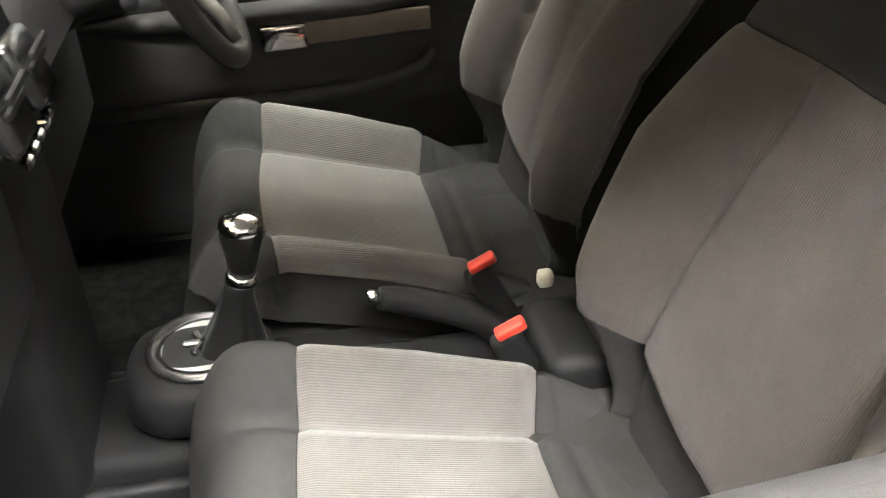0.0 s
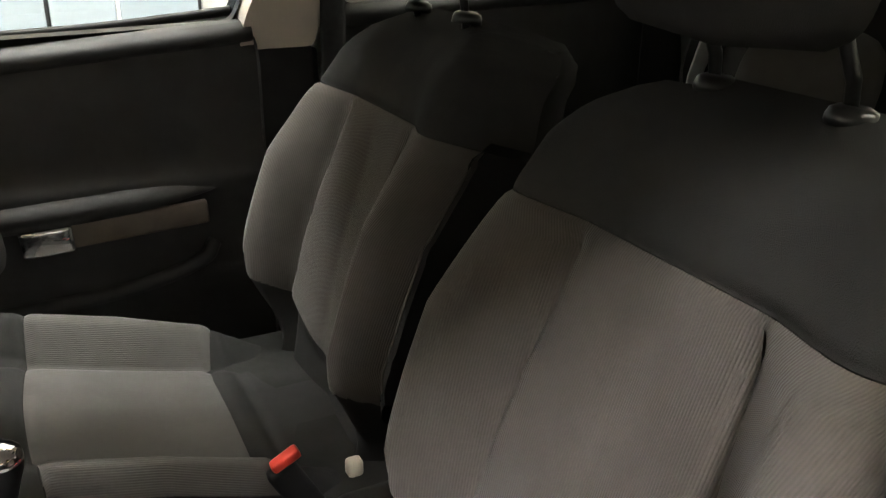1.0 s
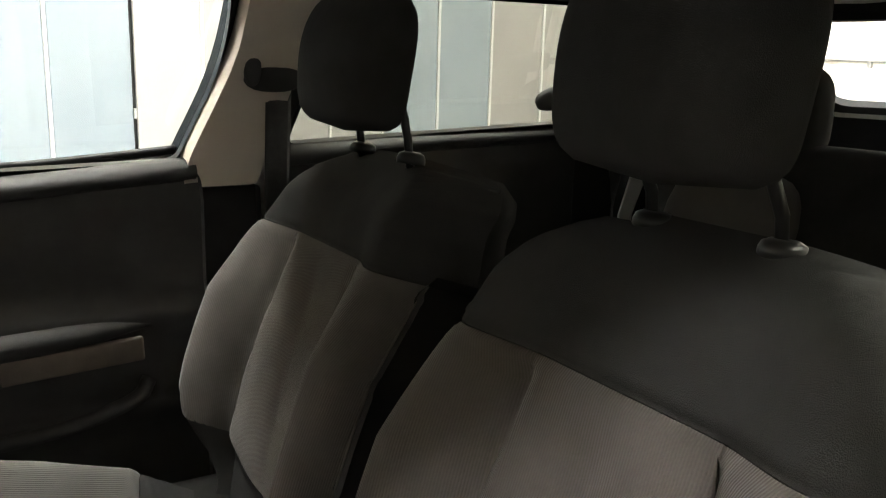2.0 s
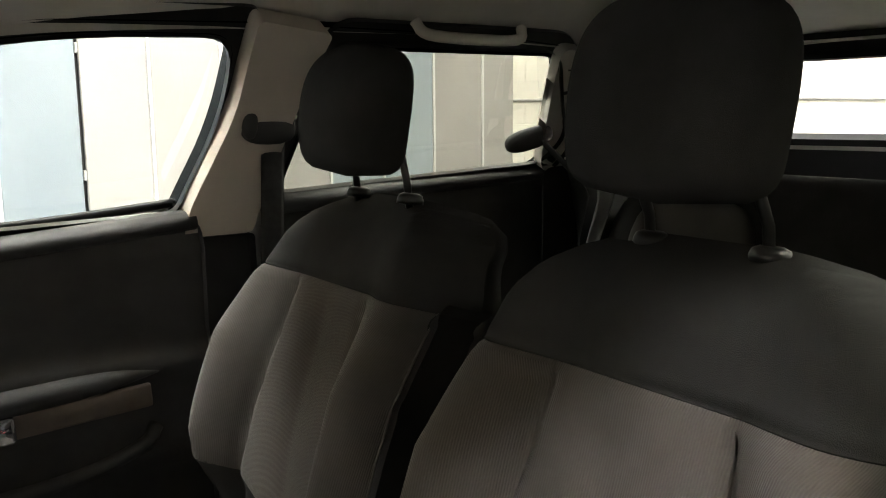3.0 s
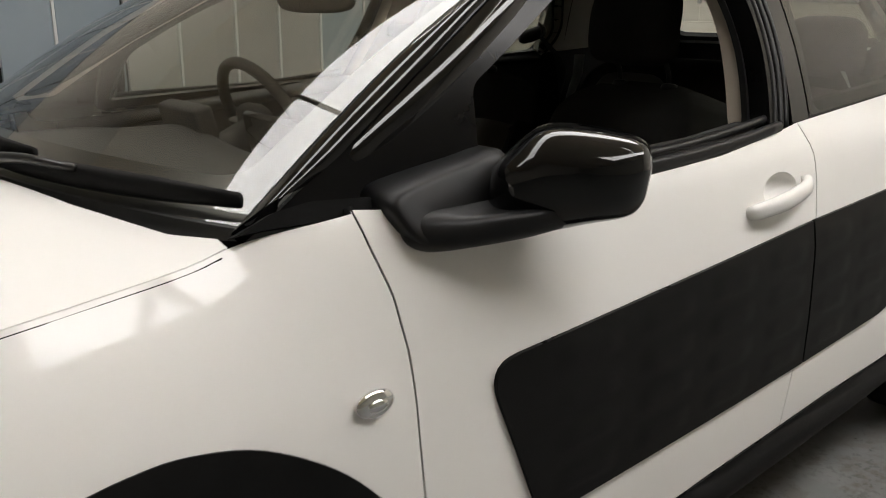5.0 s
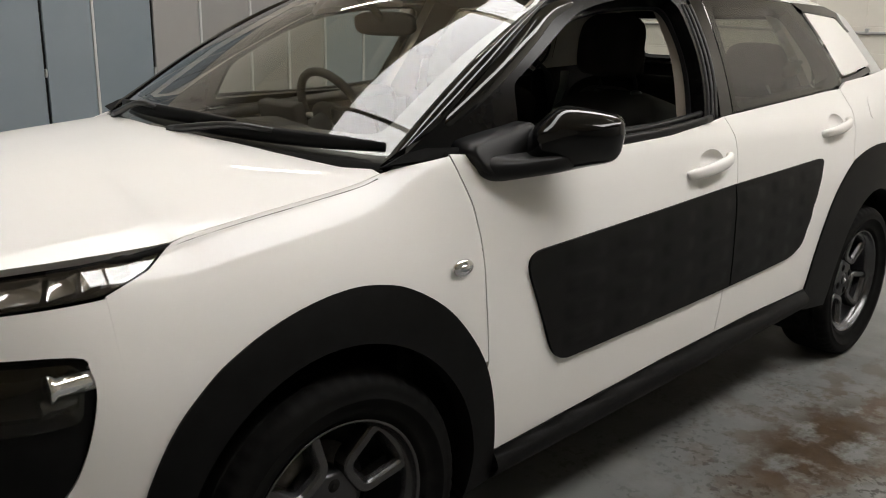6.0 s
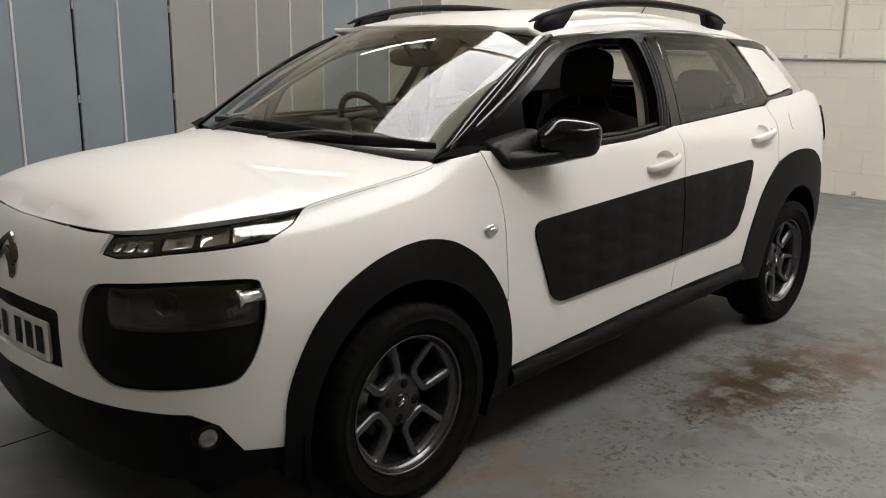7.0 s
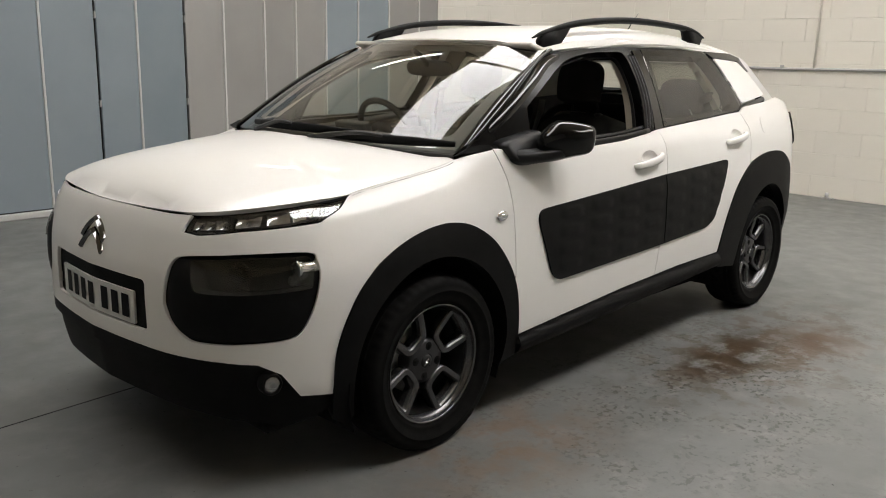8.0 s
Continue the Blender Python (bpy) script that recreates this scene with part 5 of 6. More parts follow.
def wheel(x, y, turn):
    """Tyre, rim with four looped spokes, hub cap, bolts and brake, standing on the floor."""
    R = 0.312
    w = part("wheel", tyre(R), RUBBER, None, "black tyre on a dark grey alloy wheel")
    w.parent = CAR
    w.matrix_parent_inverse = WORLD_OF["car"].inverted()
    w.matrix_basis = pose(x, y, R, 0, turn, 180 if y < 0 else 0)
    sub = lambda name, data, mat, label="": part(name, data, mat, w, label)
    for yy in (0.055, 0.018, -0.018, -0.055):
        sub("tread_groove", lathe([(R + 0.0015, yy - 0.004), (R + 0.002, yy), (R + 0.0015, yy + 0.004)], 48), CARPET)
    sub("rim", lathe([(0.2135, 0.074), (0.2150, 0.079), (0.2130, 0.0805), (0.2085, 0.079), (0.2070, 0.076), (0.2055, 0.066), (0.199, 0.058), (0.194, 0.052), (0.192, 0.040)], 96), ALLOY, "dark grey alloy rim")
    sub("barrel", lathe([(0.192, 0.040), (0.190, 0.03), (0.184, 0.0), (0.178, -0.02), (0.182, -0.08)], 64), ALLOY_SHADED)
    sub("brake_disc", lathe([(0.0, -0.02), (0.128, -0.02), (0.128, -0.035)], 40), STEEL)
    sub("barrel_back", lathe([(0.19, -0.06), (0.0, -0.06)], 40), CARPET)
    sub("hub", lathe([(0.0, 0.030), (0.026, 0.030), (0.027, 0.0385), (0.029, 0.0375), (0.062, 0.0375), (0.068, 0.036), (0.080, 0.030), (0.084, -0.02)], 64), ALLOY_SHADED)
    cap = sub("centre_cap", lathe([(0.0, 0.0425), (0.018, 0.042), (0.023, 0.0395), (0.025, 0.034), (0.025, 0.03)], 32), SATIN)
    for up in (0.002, -0.009):
        part("cap_chevron", tube([(-0.013, 0.0425, up - 0.006), (0.0, 0.0435, up + 0.006), (0.013, 0.0425, up - 0.006)], 0.0025, 6), CHROME, cap)
    for k in range(4):
        sub("spoke_loop", spoke_loop(Matrix.Rotation(-(math.pi / 4 + k * math.pi / 2), 4, "Y")), ALLOY)
        b = Matrix.Rotation(-(k * math.pi / 2), 4, "Y") @ Matrix.Translation((0.054, 0, 0))
        # flush black discs and bolts paint the shade of bolt recesses
        v, f = lathe([(0.0, 0.0385), (0.0140, 0.0385), (0.0150, 0.0375)], 24)
        hole = sub("bolt_shade_disc", ([tuple(b @ Vector(q)) for q in v], f), CARPET)
        part("bolt", cylinder(0.0075, 0.004, b @ Matrix.Translation((0, 0.0392, 0)) @ pose(0, 0, 0, 90, 0, 0), 6, 0.001), RUBBER, hole)
    return w


for wx in (-0.012, 2.597):
    for wy in (-0.735, 0.735):
        wheel(wx, wy, -10 if wx < 1 else 20)

# ---- the car: interior shell ----
def inner(x, z, gap=0.06):
    p = gside(x, np.maximum(z, 1.0))
    return np.stack([p[..., 0], p[..., 1] + gap, z], -1)


def liner_surf(x, y):
    p = roof_surf(x, y)
    return np.stack([x, y, p[..., 2] - 0.035 - 0.01 * (np.abs(y) / 0.58) ** 2], -1)


patch.flip = False
liner = [(0.78, 0.0), (0.80, -0.3), (0.88, -0.555), (1.5, -0.565), (2.3, -0.55), (2.55, -0.53), (2.68, -0.3), (2.70, 0.0)]
LINER = part("headliner", patch(liner + [(x, -y) for x, y in liner[-2:0:-1]], liner_surf, h=0.06, lip=0.02), HEADLINER, CAR, "pale grey fabric headliner")
for y in (-0.47, 0.47):
    g = part("grab_handle", tube(smooth_line([(1.72, y, 1.40), (1.74, y * 0.97, 1.375), (1.85, y * 0.96, 1.37), (1.96, y * 0.97, 1.375), (1.98, y, 1.40)], 5), 0.011, 8), HEADLINER, LINER)

# pillar trims
patch.flip = True
both("door_pillar_trim", patch(fillet([(1.365, 1.002), (1.50, 1.002), (1.57, 1.30), (1.59, 1.37), (1.446, 1.385), (1.442, 1.32), (1.438, 1.25), (1.428, 1.205), (1.403, 1.135), (1.374, 1.06)], 0.014), lambda x, z: inner(x - 0.013, z, 0.104), h=0.03, lip=0.048), BEIGE, CAR, "beige plastic door pillar trim")
patch.flip = False
both("door_pillar_trim", patch(fillet([(1.37, 0.30), (1.52, 0.30), (1.50, 0.998), (1.375, 0.998)], 0.01), lambda x, z: inner(x, z, 0.055), h=0.06, lip=0.03), DASH, CAR, "black lower door pillar trim")
both("rear_pillar_trim", patch(fillet([(2.22, 1.10), (2.86, 1.12), (2.66, 1.36), (2.14, 1.385)], 0.03), lambda x, z: inner(x, z, 0.05), h=0.05, lip=0.03), HEADLINER, CAR, "grey rear pillar trim")
both("screen_pillar_trim", patch(fillet([(0.32, 1.055), (0.42, 1.06), (0.62, 1.19), (0.90, 1.345), (0.95, 1.385), (0.82, 1.37), (0.55, 1.215)], 0.01), lambda x, z: inner(x, z, 0.05), h=0.03, lip=0.02), BEIGE, CAR, "beige windscreen pillar trim")


def shrunk(pts, d, up=0.0):
    """An outline drawn in by d along its own normals."""
    p = np.array(dense(pts, 0.03))
    t = np.roll(p, -1, 0) - np.roll(p, 1, 0)
    t /= np.maximum(np.linalg.norm(t, axis=1), 1e-9)[:, None]
    n = np.stack([-t[:, 1], t[:, 0]], 1)
    if np.mean(np.sum(n * (p.mean(axis=0) - p), axis=1)) < 0:
        n = -n
    if d > 0 and up:
        d = d * np.clip((p[:, 1:] - 1.05) / 0.04, 0, 1) * np.clip((1.30 - p[:, :1]) / 0.08, 0, 1)
    return [tuple(q) for q in p + n * d]


FSEAL_OUT = fillet([(0.535, 1.0), (0.552, 1.195), (0.785, 1.335), (0.94, 1.385), (1.15, 1.412), (1.452, 1.418), (1.445, 1.22), (1.378, 1.02)], 0.03)
FSEAL_IN = fillet([(0.577, 1.032, 0.0), (0.618, 1.158, 0.03), (0.812, 1.276, 0.1), (0.957, 1.326, 0.1), (1.15, 1.358, 0.1), (1.412, 1.368, 0.06), (1.412, 1.22, 0.1), (1.347, 1.052, 0.02)], 0.02)
for outer, hole, nm in ((FSEAL_OUT, FSEAL_IN, "front_door_seal"), (shrunk(RWIN, -0.03), shrunk(RWIN, 0.012), "rear_door_seal")):
    both(nm, patch(outer, lambda x, z: inner(x, z, 0.05), h=0.03, holes=[hole], lip=0.014), SATIN, CAR, "black rubber-edged door aperture")


def door_card(x0, x1, z_top0, z_top1):
    """Inner door lining with a sill roll, armrest ledge, strap and pocket."""
    def surf(x, z):
        zt = np.interp(x, [x0, x1], [z_top0, z_top1])
        h = zt - z
        y = -0.700 + 0.02 * ease(h / 0.05) + 0.0 * z
        y = y + 0.022 * np.exp(-((z - 0.78) / 0.03) ** 2) + 0.016 * np.exp(-((z - 0.60) / 0.02) ** 2)
        return np.stack([x, y, z], -1)
    return patch(fillet([(x0, 0.30), (x1, 0.30), (x1, z_top1), (x0, z_top0)], 0.03), surf, h=0.022, lip=0.02)


for x0, x1, za, zb, nm in ((0.42, 1.37, 0.958, 1.034, "front_door_card"), (1.51, 2.24, 1.05, 1.085, "rear_door_card")):
    L, R = both(nm, door_card(x0, x1, za, zb), DASH, CAR, "black door lining with a brown pull strap")
    both("sill_top", tube([(x0 + 0.01, -0.715, za + 0.0), ((x0 + x1) / 2, -0.722, (za + zb) / 2 + 0.002), (x1 - 0.005, -0.715, zb)], 0.036, 12, squash=(1.15, 0.6)), DASH, (L, R))
    xe = x1 - 0.115
    arm = [(x0 + 0.15, -0.675, 0.745), (xe - 0.25, -0.667, 0.755), (xe + 0.03, -0.672, 0.77)]
    both("armrest", tube(smooth_line(arm, 5), [0.010, 0.028, 0.030, 0.028, 0.008], 12, squash=(1.0, 0.85)), DASH, (L, R))
    sv = rbox((0.24, 0.012, 0.045), 0.005, 2, at(xe - 0.12, -0.655, 0.722, 0, -3.0, 0))
    me = bpy.data.meshes.new("strap")
    sv.to_mesh(me)
    sv.free()
    data = ([tuple(v.co) for v in me.vertices], [tuple(p.vertices) for p in me.polygons])
    both("pull_strap", data, STRAP, (L, R), "brown leather-like pull strap")
    for dx in (-0.27,):
        hv = rbox((0.085, 0.02, 0.05), 0.008, 2, at(xe + dx - 0.0, -0.65, 0.712, 0, -3, 0))
        me = bpy.data.meshes.new("lever")
        hv.to_mesh(me)
        hv.free()
        both("door_lever", ([tuple(v.co) for v in me.vertices], [tuple(p.vertices) for p in me.polygons]), CHROME, (L, R), "bright metal door lever")
    both("door_pocket", tube(smooth_line([(x0 + 0.2, -0.655, 0.585), (xe - 0.2, -0.645, 0.60), (xe - 0.03, -0.655, 0.63), (xe + 0.01, -0.675, 0.66)], 5), 0.014, 8), DASH, (L, R))

part("cabin_floor", rbox((2.2, 1.40, 0.04), 0.01, 1, at(1.35, 0, 0.27)), CARPET, CAR, "black carpet")
part("bulkhead", rbox((0.05, 1.36, 0.75), 0.01, 1, at(0.28, 0, 0.60)), CARPET, CAR)


# ---- seats ----
def ribs(ob, coords):
    """Lays the cloth's ribs out by the distance across the padded surface."""
    me = ob.data
    uv = coords(np.array([tuple(v.co) for v in me.vertices]))
    layer = me.uv_layers.new(name="cloth")
    for l in me.loops:
        layer.data[l.index].uv = uv[l.vertex_index]
    return ob


def across(height, u, v):
    """Distance along a bulging profile from its middle line to u."""
    t = np.linspace(0, 1, 40)
    h = np.stack([height(u * k, v) for k in t])
    return np.sign(u) * np.sum(np.hypot(np.diff(h, axis=0), np.abs(u) / 39), axis=0)


def seat(cy, sgn):
    """A front seat; sgn is +1 where the door is on the -y side."""
    B, U, F = Vector((1.350 if cy > 0 else 1.337, cy, 0.535)), Vector((0.279, 0, 0.960)), Vector((-0.960, 0, 0.279))
    lean, slim = (0.0, 0.018) if cy > 0 else (0.032, -0.006)
    half = lambda v: np.interp(v, [-0.06, 0.0, 0.08, 0.16, 0.3, 0.42, 0.5, 0.55, 0.585, 0.605], [0.23, 0.25, 0.278, 0.290, 0.290, 0.275, 0.252, 0.225, 0.175, 0.10]) - slim * ease((v - 0.40) / 0.12)

    def depth(u, v):
        w = half(v)
        a = np.abs(u)
        s = seam_u(v)
        full = np.interp(v, [-0.02, 0.04, 0.12, 0.30, 0.40, 0.47, 0.56], [0.25, 0.75, 1.0, 0.9, 0.55, 0.25, 0.0])
        bol = 0.078 * ease((a - s + 0.012) / (0.62 * (w - s) + 0.004)) * full
        edge = -0.15 * np.clip((a - 0.76 * w) / (0.24 * w), 0, 1) ** 2.3
        seam = -0.014 * np.exp(-((a - s) / 0.009) ** 2) * ease((TOP - v) / 0.03)
        tseam = -0.006 * np.exp(-((v - TOP) / 0.006) ** 2)
        top = -0.085 * np.clip((v - 0.49) / 0.115, 0, 1) ** 2
        lumbar = 0.020 * np.sin(np.clip((v + 0.05) / 0.5, 0, 1) * math.pi)
        crown = -0.012 * np.clip(1 - a / s, 0, 1) ** 2 * ease((TOP - v) / 0.1)
        fold = -0.020 * ease((foot(a) + 0.012 - v) / 0.05)
        return bol + edge + seam + tseam + top + lumbar + crown + fold

    TOP = 0.438
    seam_u = lambda v: np.interp(v, [0.02, 0.06, 0.2, 0.33, 0.44, 0.6], [0.168, 0.165, 0.148, 0.128, 0.116, 0.11])
    foot = lambda a: 0.026 + 0.042 * ease(np.asarray(a) / 0.2)

    def back(u, v):
        d = depth(u, v)
        return np.stack([B.x + U.x * v + F.x * d, cy + u + lean * v, B.z + U.z * v + F.z * d], -1)

    def facing_front(outline, surf, **kw):
        patch.flip = False
        d = patch(outline, surf, **kw)
        a, b, c = (np.array(d[0][i]) for i in d[1][0][:3])
        nrm = np.cross(b - a, c - a)
        if nrm[2] * 0.3 - nrm[0] < 0:
            patch.flip = True
            d = patch(outline, surf, **kw)
            patch.flip = False
        return d

    def back_uv(p):
        v = (p[:, 0] - B.x) * U.x + (p[:, 2] - B.z) * U.z
        u = p[:, 1] - cy - lean * v
        return np.stack([across(depth, u, v), v], 1)

    shift = 0.03 if cy > 0 else 0.012
    name = "front_seat"
    # side and back shell: rings up the backrest
    rings = []
    for v in np.linspace(-0.06, 0.602, 26):
        w = float(half(v)) - 0.004
        d0 = float(depth(np.array([w * 0.985]), np.array([v]))[0])
        th = 0.105 - 0.035 * max(0, (v - 0.30) / 0.15)
        ring = []
        for k in range(20):
            a = 2 * math.pi * k / 20
            ca, sa = math.copysign(abs(math.cos(a)) ** 0.55, math.cos(a)), math.copysign(abs(math.sin(a)) ** 0.55, math.sin(a))
            p = B + U * float(v) + F * (d0 - 0.045 - th / 2 + (th / 2 + 0.02) * sa)
            taper = 1 - (0.05 + 0.16 * float(ease((v - 0.2) / 0.3))) * (0.5 - 0.5 * sa)
            ring.append((p.x, cy + w * taper * ca + lean * float(v), p.z))
        rings.append(ring)
    S = part(name, loft(rings), CLOTH_BLACK, CAR, "front seat with brown-grey ribbed cloth and a dark grey top section")
    vs = np.linspace(float(foot(0.165)), TOP - 0.0015, 14)
    low_edge = lambda a, b, n: [(float(q), float(foot(abs(q)))) for q in np.linspace(a, b, n)]
    centre = [(float(seam_u(v)), float(v)) for v in vs] + [(-float(seam_u(v)), float(v)) for v in vs[::-1]] + low_edge(-0.15, 0.15, 9)
    ribs(part("back_panel", facing_front(centre, back, h=0.014, lip=0), CLOTH_BACK, S, "ribbed brown-grey backrest centre"), back_uv)
    for q in (1, -1):
        bol = [(q * float(seam_u(v)), float(v)) for v in vs] + [(q * 0.93 * float(half(v)), float(v)) for v in vs[::-1]]
        ribs(part("bolster", facing_front(bol, back, h=0.012, lip=0), CLOTH_BACK, S, "ribbed brown-grey side bolster"), back_uv)
        vr = np.linspace(float(foot(0.2)), TOP - 0.0015, 16)
        rim = [(q * 0.932 * float(half(v)), float(v)) for v in vr] + [(q * (float(half(v)) - 0.002), float(v)) for v in vr[::-1]]
        part("side_panel", facing_front(rim, back, h=0.012, lip=0.03), CLOTH_BLACK, S)
        piping = [tuple(back(np.array([q * 0.931 * float(half(v))]), np.array([v]))[0]) for v in vs]
        part("piping", tube(piping, 0.0022, 6), CLOTH_BACK, S)
        stitch = [tuple(back(np.array([q * float(seam_u(v))]), np.array([v]))[0] + np.array([0.004, 0, 0])) for v in vs]
        part("seam", tube(stitch, 0.0022, 6), CLOTH_BLACK, S)
    vt = np.linspace(TOP - 0.0005, 0.604, 22)
    topo = [(float(half(v)) - 0.002, float(v)) for v in vt] + [(0.002 - float(half(v)), float(v)) for v in vt[::-1]]
    part("top_panel", facing_front(topo, back, h=0.012, lip=0.03), CLOTH_DARK, S, "dark grey cloth shoulder section")
    vb = np.linspace(-0.06, float(foot(0.2)) - 0.001, 6)
    boto = [(float(half(v)) - 0.002, float(v)) for v in vb] + [(-q, z - 0.001) for q, z in low_edge(-0.2, 0.2, 13)][::1] + [(-float(half(v)) + 0.002, float(v)) for v in vb[::-1]]
    part("lower_panel", facing_front(boto, back, h=0.014, lip=0), CLOTH_DARK, S, "dark grey cloth foot of the backrest")

    # cushion
    front = lambda u: 0.945 - shift + 0.022 * (abs(u) / 0.26) ** 2
    rear = lambda u: 1.232 - shift + 0.28 * max(abs(u) - 0.15, 0)
    rear_v = np.vectorize(rear)

    def cush(x, u):
        a = np.abs(u)
        x, x_in = x + shift, x
        z = 0.470 + 0.103 * np.clip((1.32 - x) / 0.40, 0, 1) ** 1.15
        z = z + np.interp(x, [0.8, 0.9, 1.1, 1.25, 1.35], [0.040, 0.060, 0.064, 0.052, 0.0]) * ease((a - 0.156) / 0.065)
        z = z - 0.13 * np.clip((a - 0.222) / 0.048, 0, 1) ** 2.2
        z = z - 0.012 * np.exp(-((a - 0.162) / 0.010) ** 2) * ease((x - 0.86) / 0.05) + 0.008 * np.clip(1 - a / 0.162, 0, 1)
        z = z - 0.16 * np.clip((0.905 - x) / 0.095, 0, 1) ** 2.4
        z = z - 0.006 * np.exp(-((x_in - 0.945 + shift - 0.022 * (a / 0.26) ** 2) / 0.007) ** 2) - 0.009 * np.exp(-((x_in - rear_v(a)) / 0.007) ** 2) - 0.007 * np.exp(-((x - 1.275) / 0.008) ** 2)
        return np.stack([x_in, cy + u, z], -1)

    cush_uv = lambda p: np.stack([across(lambda u, x: cush(x, u)[..., 2], p[:, 1] - cy, p[:, 0]), p[:, 0]], 1)
    us = np.linspace(-0.162, 0.162, 9)
    ribs(part("cushion_panel", facing_front([(rear(u), u) for u in us] + [(front(u), u) for u in us[::-1]], cush, h=0.014, lip=0), CLOTH_SEAT, S, "ribbed light grey cushion centre"), cush_uv)
    for q in (1, -1):
        ub = np.linspace(0.162, 0.25, 5)
        ribs(part("cushion_bolster", facing_front([(rear(u), q * u) for u in ub] + [(front(u), q * u) for u in ub[::-1]], cush, h=0.012, lip=0), CLOTH_SEAT, S, "ribbed light grey cushion bolster"), cush_uv)
        part("cushion_side", facing_front([(front(0.25), q * 0.2505), (rear(0.25), q * 0.2505), (1.36, q * 0.267), (0.88 - shift, q * 0.267)], cush, h=0.012, lip=0.05), CLOTH_BLACK, S)
    nose_c = [(0.812 - shift, -0.15), (0.812 - shift, 0.15), (0.822 - shift, 0.20), (0.85 - shift, 0.245), (0.88 - shift, 0.262)] + [(front(u) - 0.001, u) for u in np.linspace(0.264, -0.264, 15)] + [(0.88 - shift, -0.262), (0.85 - shift, -0.245), (0.822 - shift, -0.20)]
    part("cushion_front", facing_front(nose_c, cush, h=0.012, lip=0.06), CLOTH_DARK, S, "dark grey cushion front")
    part("cushion_rear", facing_front([(rear(u) + 0.001, u) for u in np.linspace(-0.25, 0.25, 15)] + [(1.40, 0.25), (1.40, -0.25)], cush, h=0.014, lip=0), CLOTH_DARK, S)
    skirt = [[(0.83 + 0.02 * k, cy - 0.262, z), (0.83 + 0.02 * k, cy + 0.262, z), (1.40, cy + 0.262, z), (1.40, cy - 0.262, z)] for k, z in ((1, 0.32), (0, 0.40), (0.5, 0.475))]
    v, f = loft(skirt)
    part("seat_base", (v, f, False), CLOTH_BLACK, S)
    for rx in (-0.2, 0.2):
        part("seat_runner", rbox((0.5, 0.03, 0.05), 0.005, 1, at(1.1, cy + rx, 0.305)), SATIN, S)

    # head restraint: rounded towards the face, flatter behind, narrowing to its foot
    hx, hy = (1.520, 0.352) if cy > 0 else (1.500, -0.308)
    tilt = pose(0, 0, 0, 0, 9, 0)
    rings = []
    for k in range(25):
        q = -1 + 2 * k / 24
        cap = (1 - abs(q) ** (5 if q > 0 else 8)) ** (1 / 2.6)
        wide = 0.119 * max(cap, 0.02) * (1 - 0.10 * max(q, 0) ** 2 - 0.04 * max(-q, 0))
        fore = 0.072 * max(cap, 0.02) * (1 - 0.45 * max(q, 0) ** 2 - 0.30 * max(-q, 0) ** 2)
        aft = 0.052 * max(cap, 0.02)
        ring = []
        for n in range(36):
            w = 2 * math.pi * n / 36
            sg = lambda c, e: math.copysign(abs(c) ** e, c)
            ca, sa = math.cos(w), math.sin(w)
            dx = -fore * sg(ca, 0.8) if ca > 0 else aft * abs(ca) ** 0.45
            dy = wide * (sg(sa, 0.8) if ca > 0 else sg(sa, 0.55))
            p = tilt @ Vector((dx - 0.004 * math.exp(-((ca - 0.1) / 0.08) ** 2) * math.copysign(1, dx), dy, 0.108 * q))
            ring.append((hx + p.x, hy + p.y, (1.236 if cy > 0 else 1.245) + p.z))
        rings.append(ring)
    H = part("headrest", loft(rings), CLOTH_BLACK, S, "dark cloth head restraint on two black posts")
    cx, cz, cyy, gap = (1.572, 1.094, cy - 0.006, 0.081) if cy > 0 else (1.577, 1.085, cy + 0.024, 0.076)
    for dy in (-gap, gap):
        part("post", tube([(cx + 0.002, cyy + dy, cz - 0.04), (cx - 0.006, cyy + dy, cz + 0.03), (hx + 0.032, cyy + dy * 0.98, 1.19)], 0.0065, 10), SATIN, H)
        part("collar", lathe_at([(0.0078, 0.012), (0.012, 0.0135), (0.019, 0.010), (0.0215, 0.004), (0.022, -0.004), (0.0, -0.006)], at(cx, cyy + dy, cz - 0.004, 0, 8, 0)), SATIN, S)
    return S


seat(-0.322, 1)
seat(0.358, -1)

# rear bench
bench = part("rear_seat", blob((2.12, 0, 0.50), (0.27, 0.62, 0.10), 4.0, 40, 14), CLOTH_BLACK, CAR, "dark rear bench with grey panels")
part("bench_back", blob((2.42, 0, 0.80), (0.09, 0.63, 0.30), 4.5, 40, 16, pose(0, 0, 0, 0, 18, 0)), CLOTH_BLACK, bench)
for cy in (-0.34, 0.34):
    part("bench_panel", blob((2.36, cy, 0.84), (0.06, 0.17, 0.20), 4.0, 28, 12, pose(0, 0, 0, 0, 18, 0)), CLOTH_SEAT, bench, "grey cloth panel")
    part("bench_headrest", blob((2.47, cy, 1.15), (0.05, 0.13, 0.105), 3.5, 28, 14), CLOTH_BLACK, bench)
both("rear_side_panel", patch(fillet([(2.20, 0.30), (3.12, 0.30), (3.12, 1.10), (2.9, 1.14), (2.20, 1.10)], 0.03), lambda x, z: np.stack([x, -0.64 + 0.06 * (x - 2.2), z], -1), h=0.08, lip=0.002), DASH_DARK, CAR, "black rear side lining")
tl_out = fillet([(0.55, 1.36), (0.43, 1.405), (-0.43, 1.405), (-0.55, 1.36), (-0.64, 1.14), (-0.62, 1.02), (0.62, 1.02), (0.64, 1.14)], 0.03)
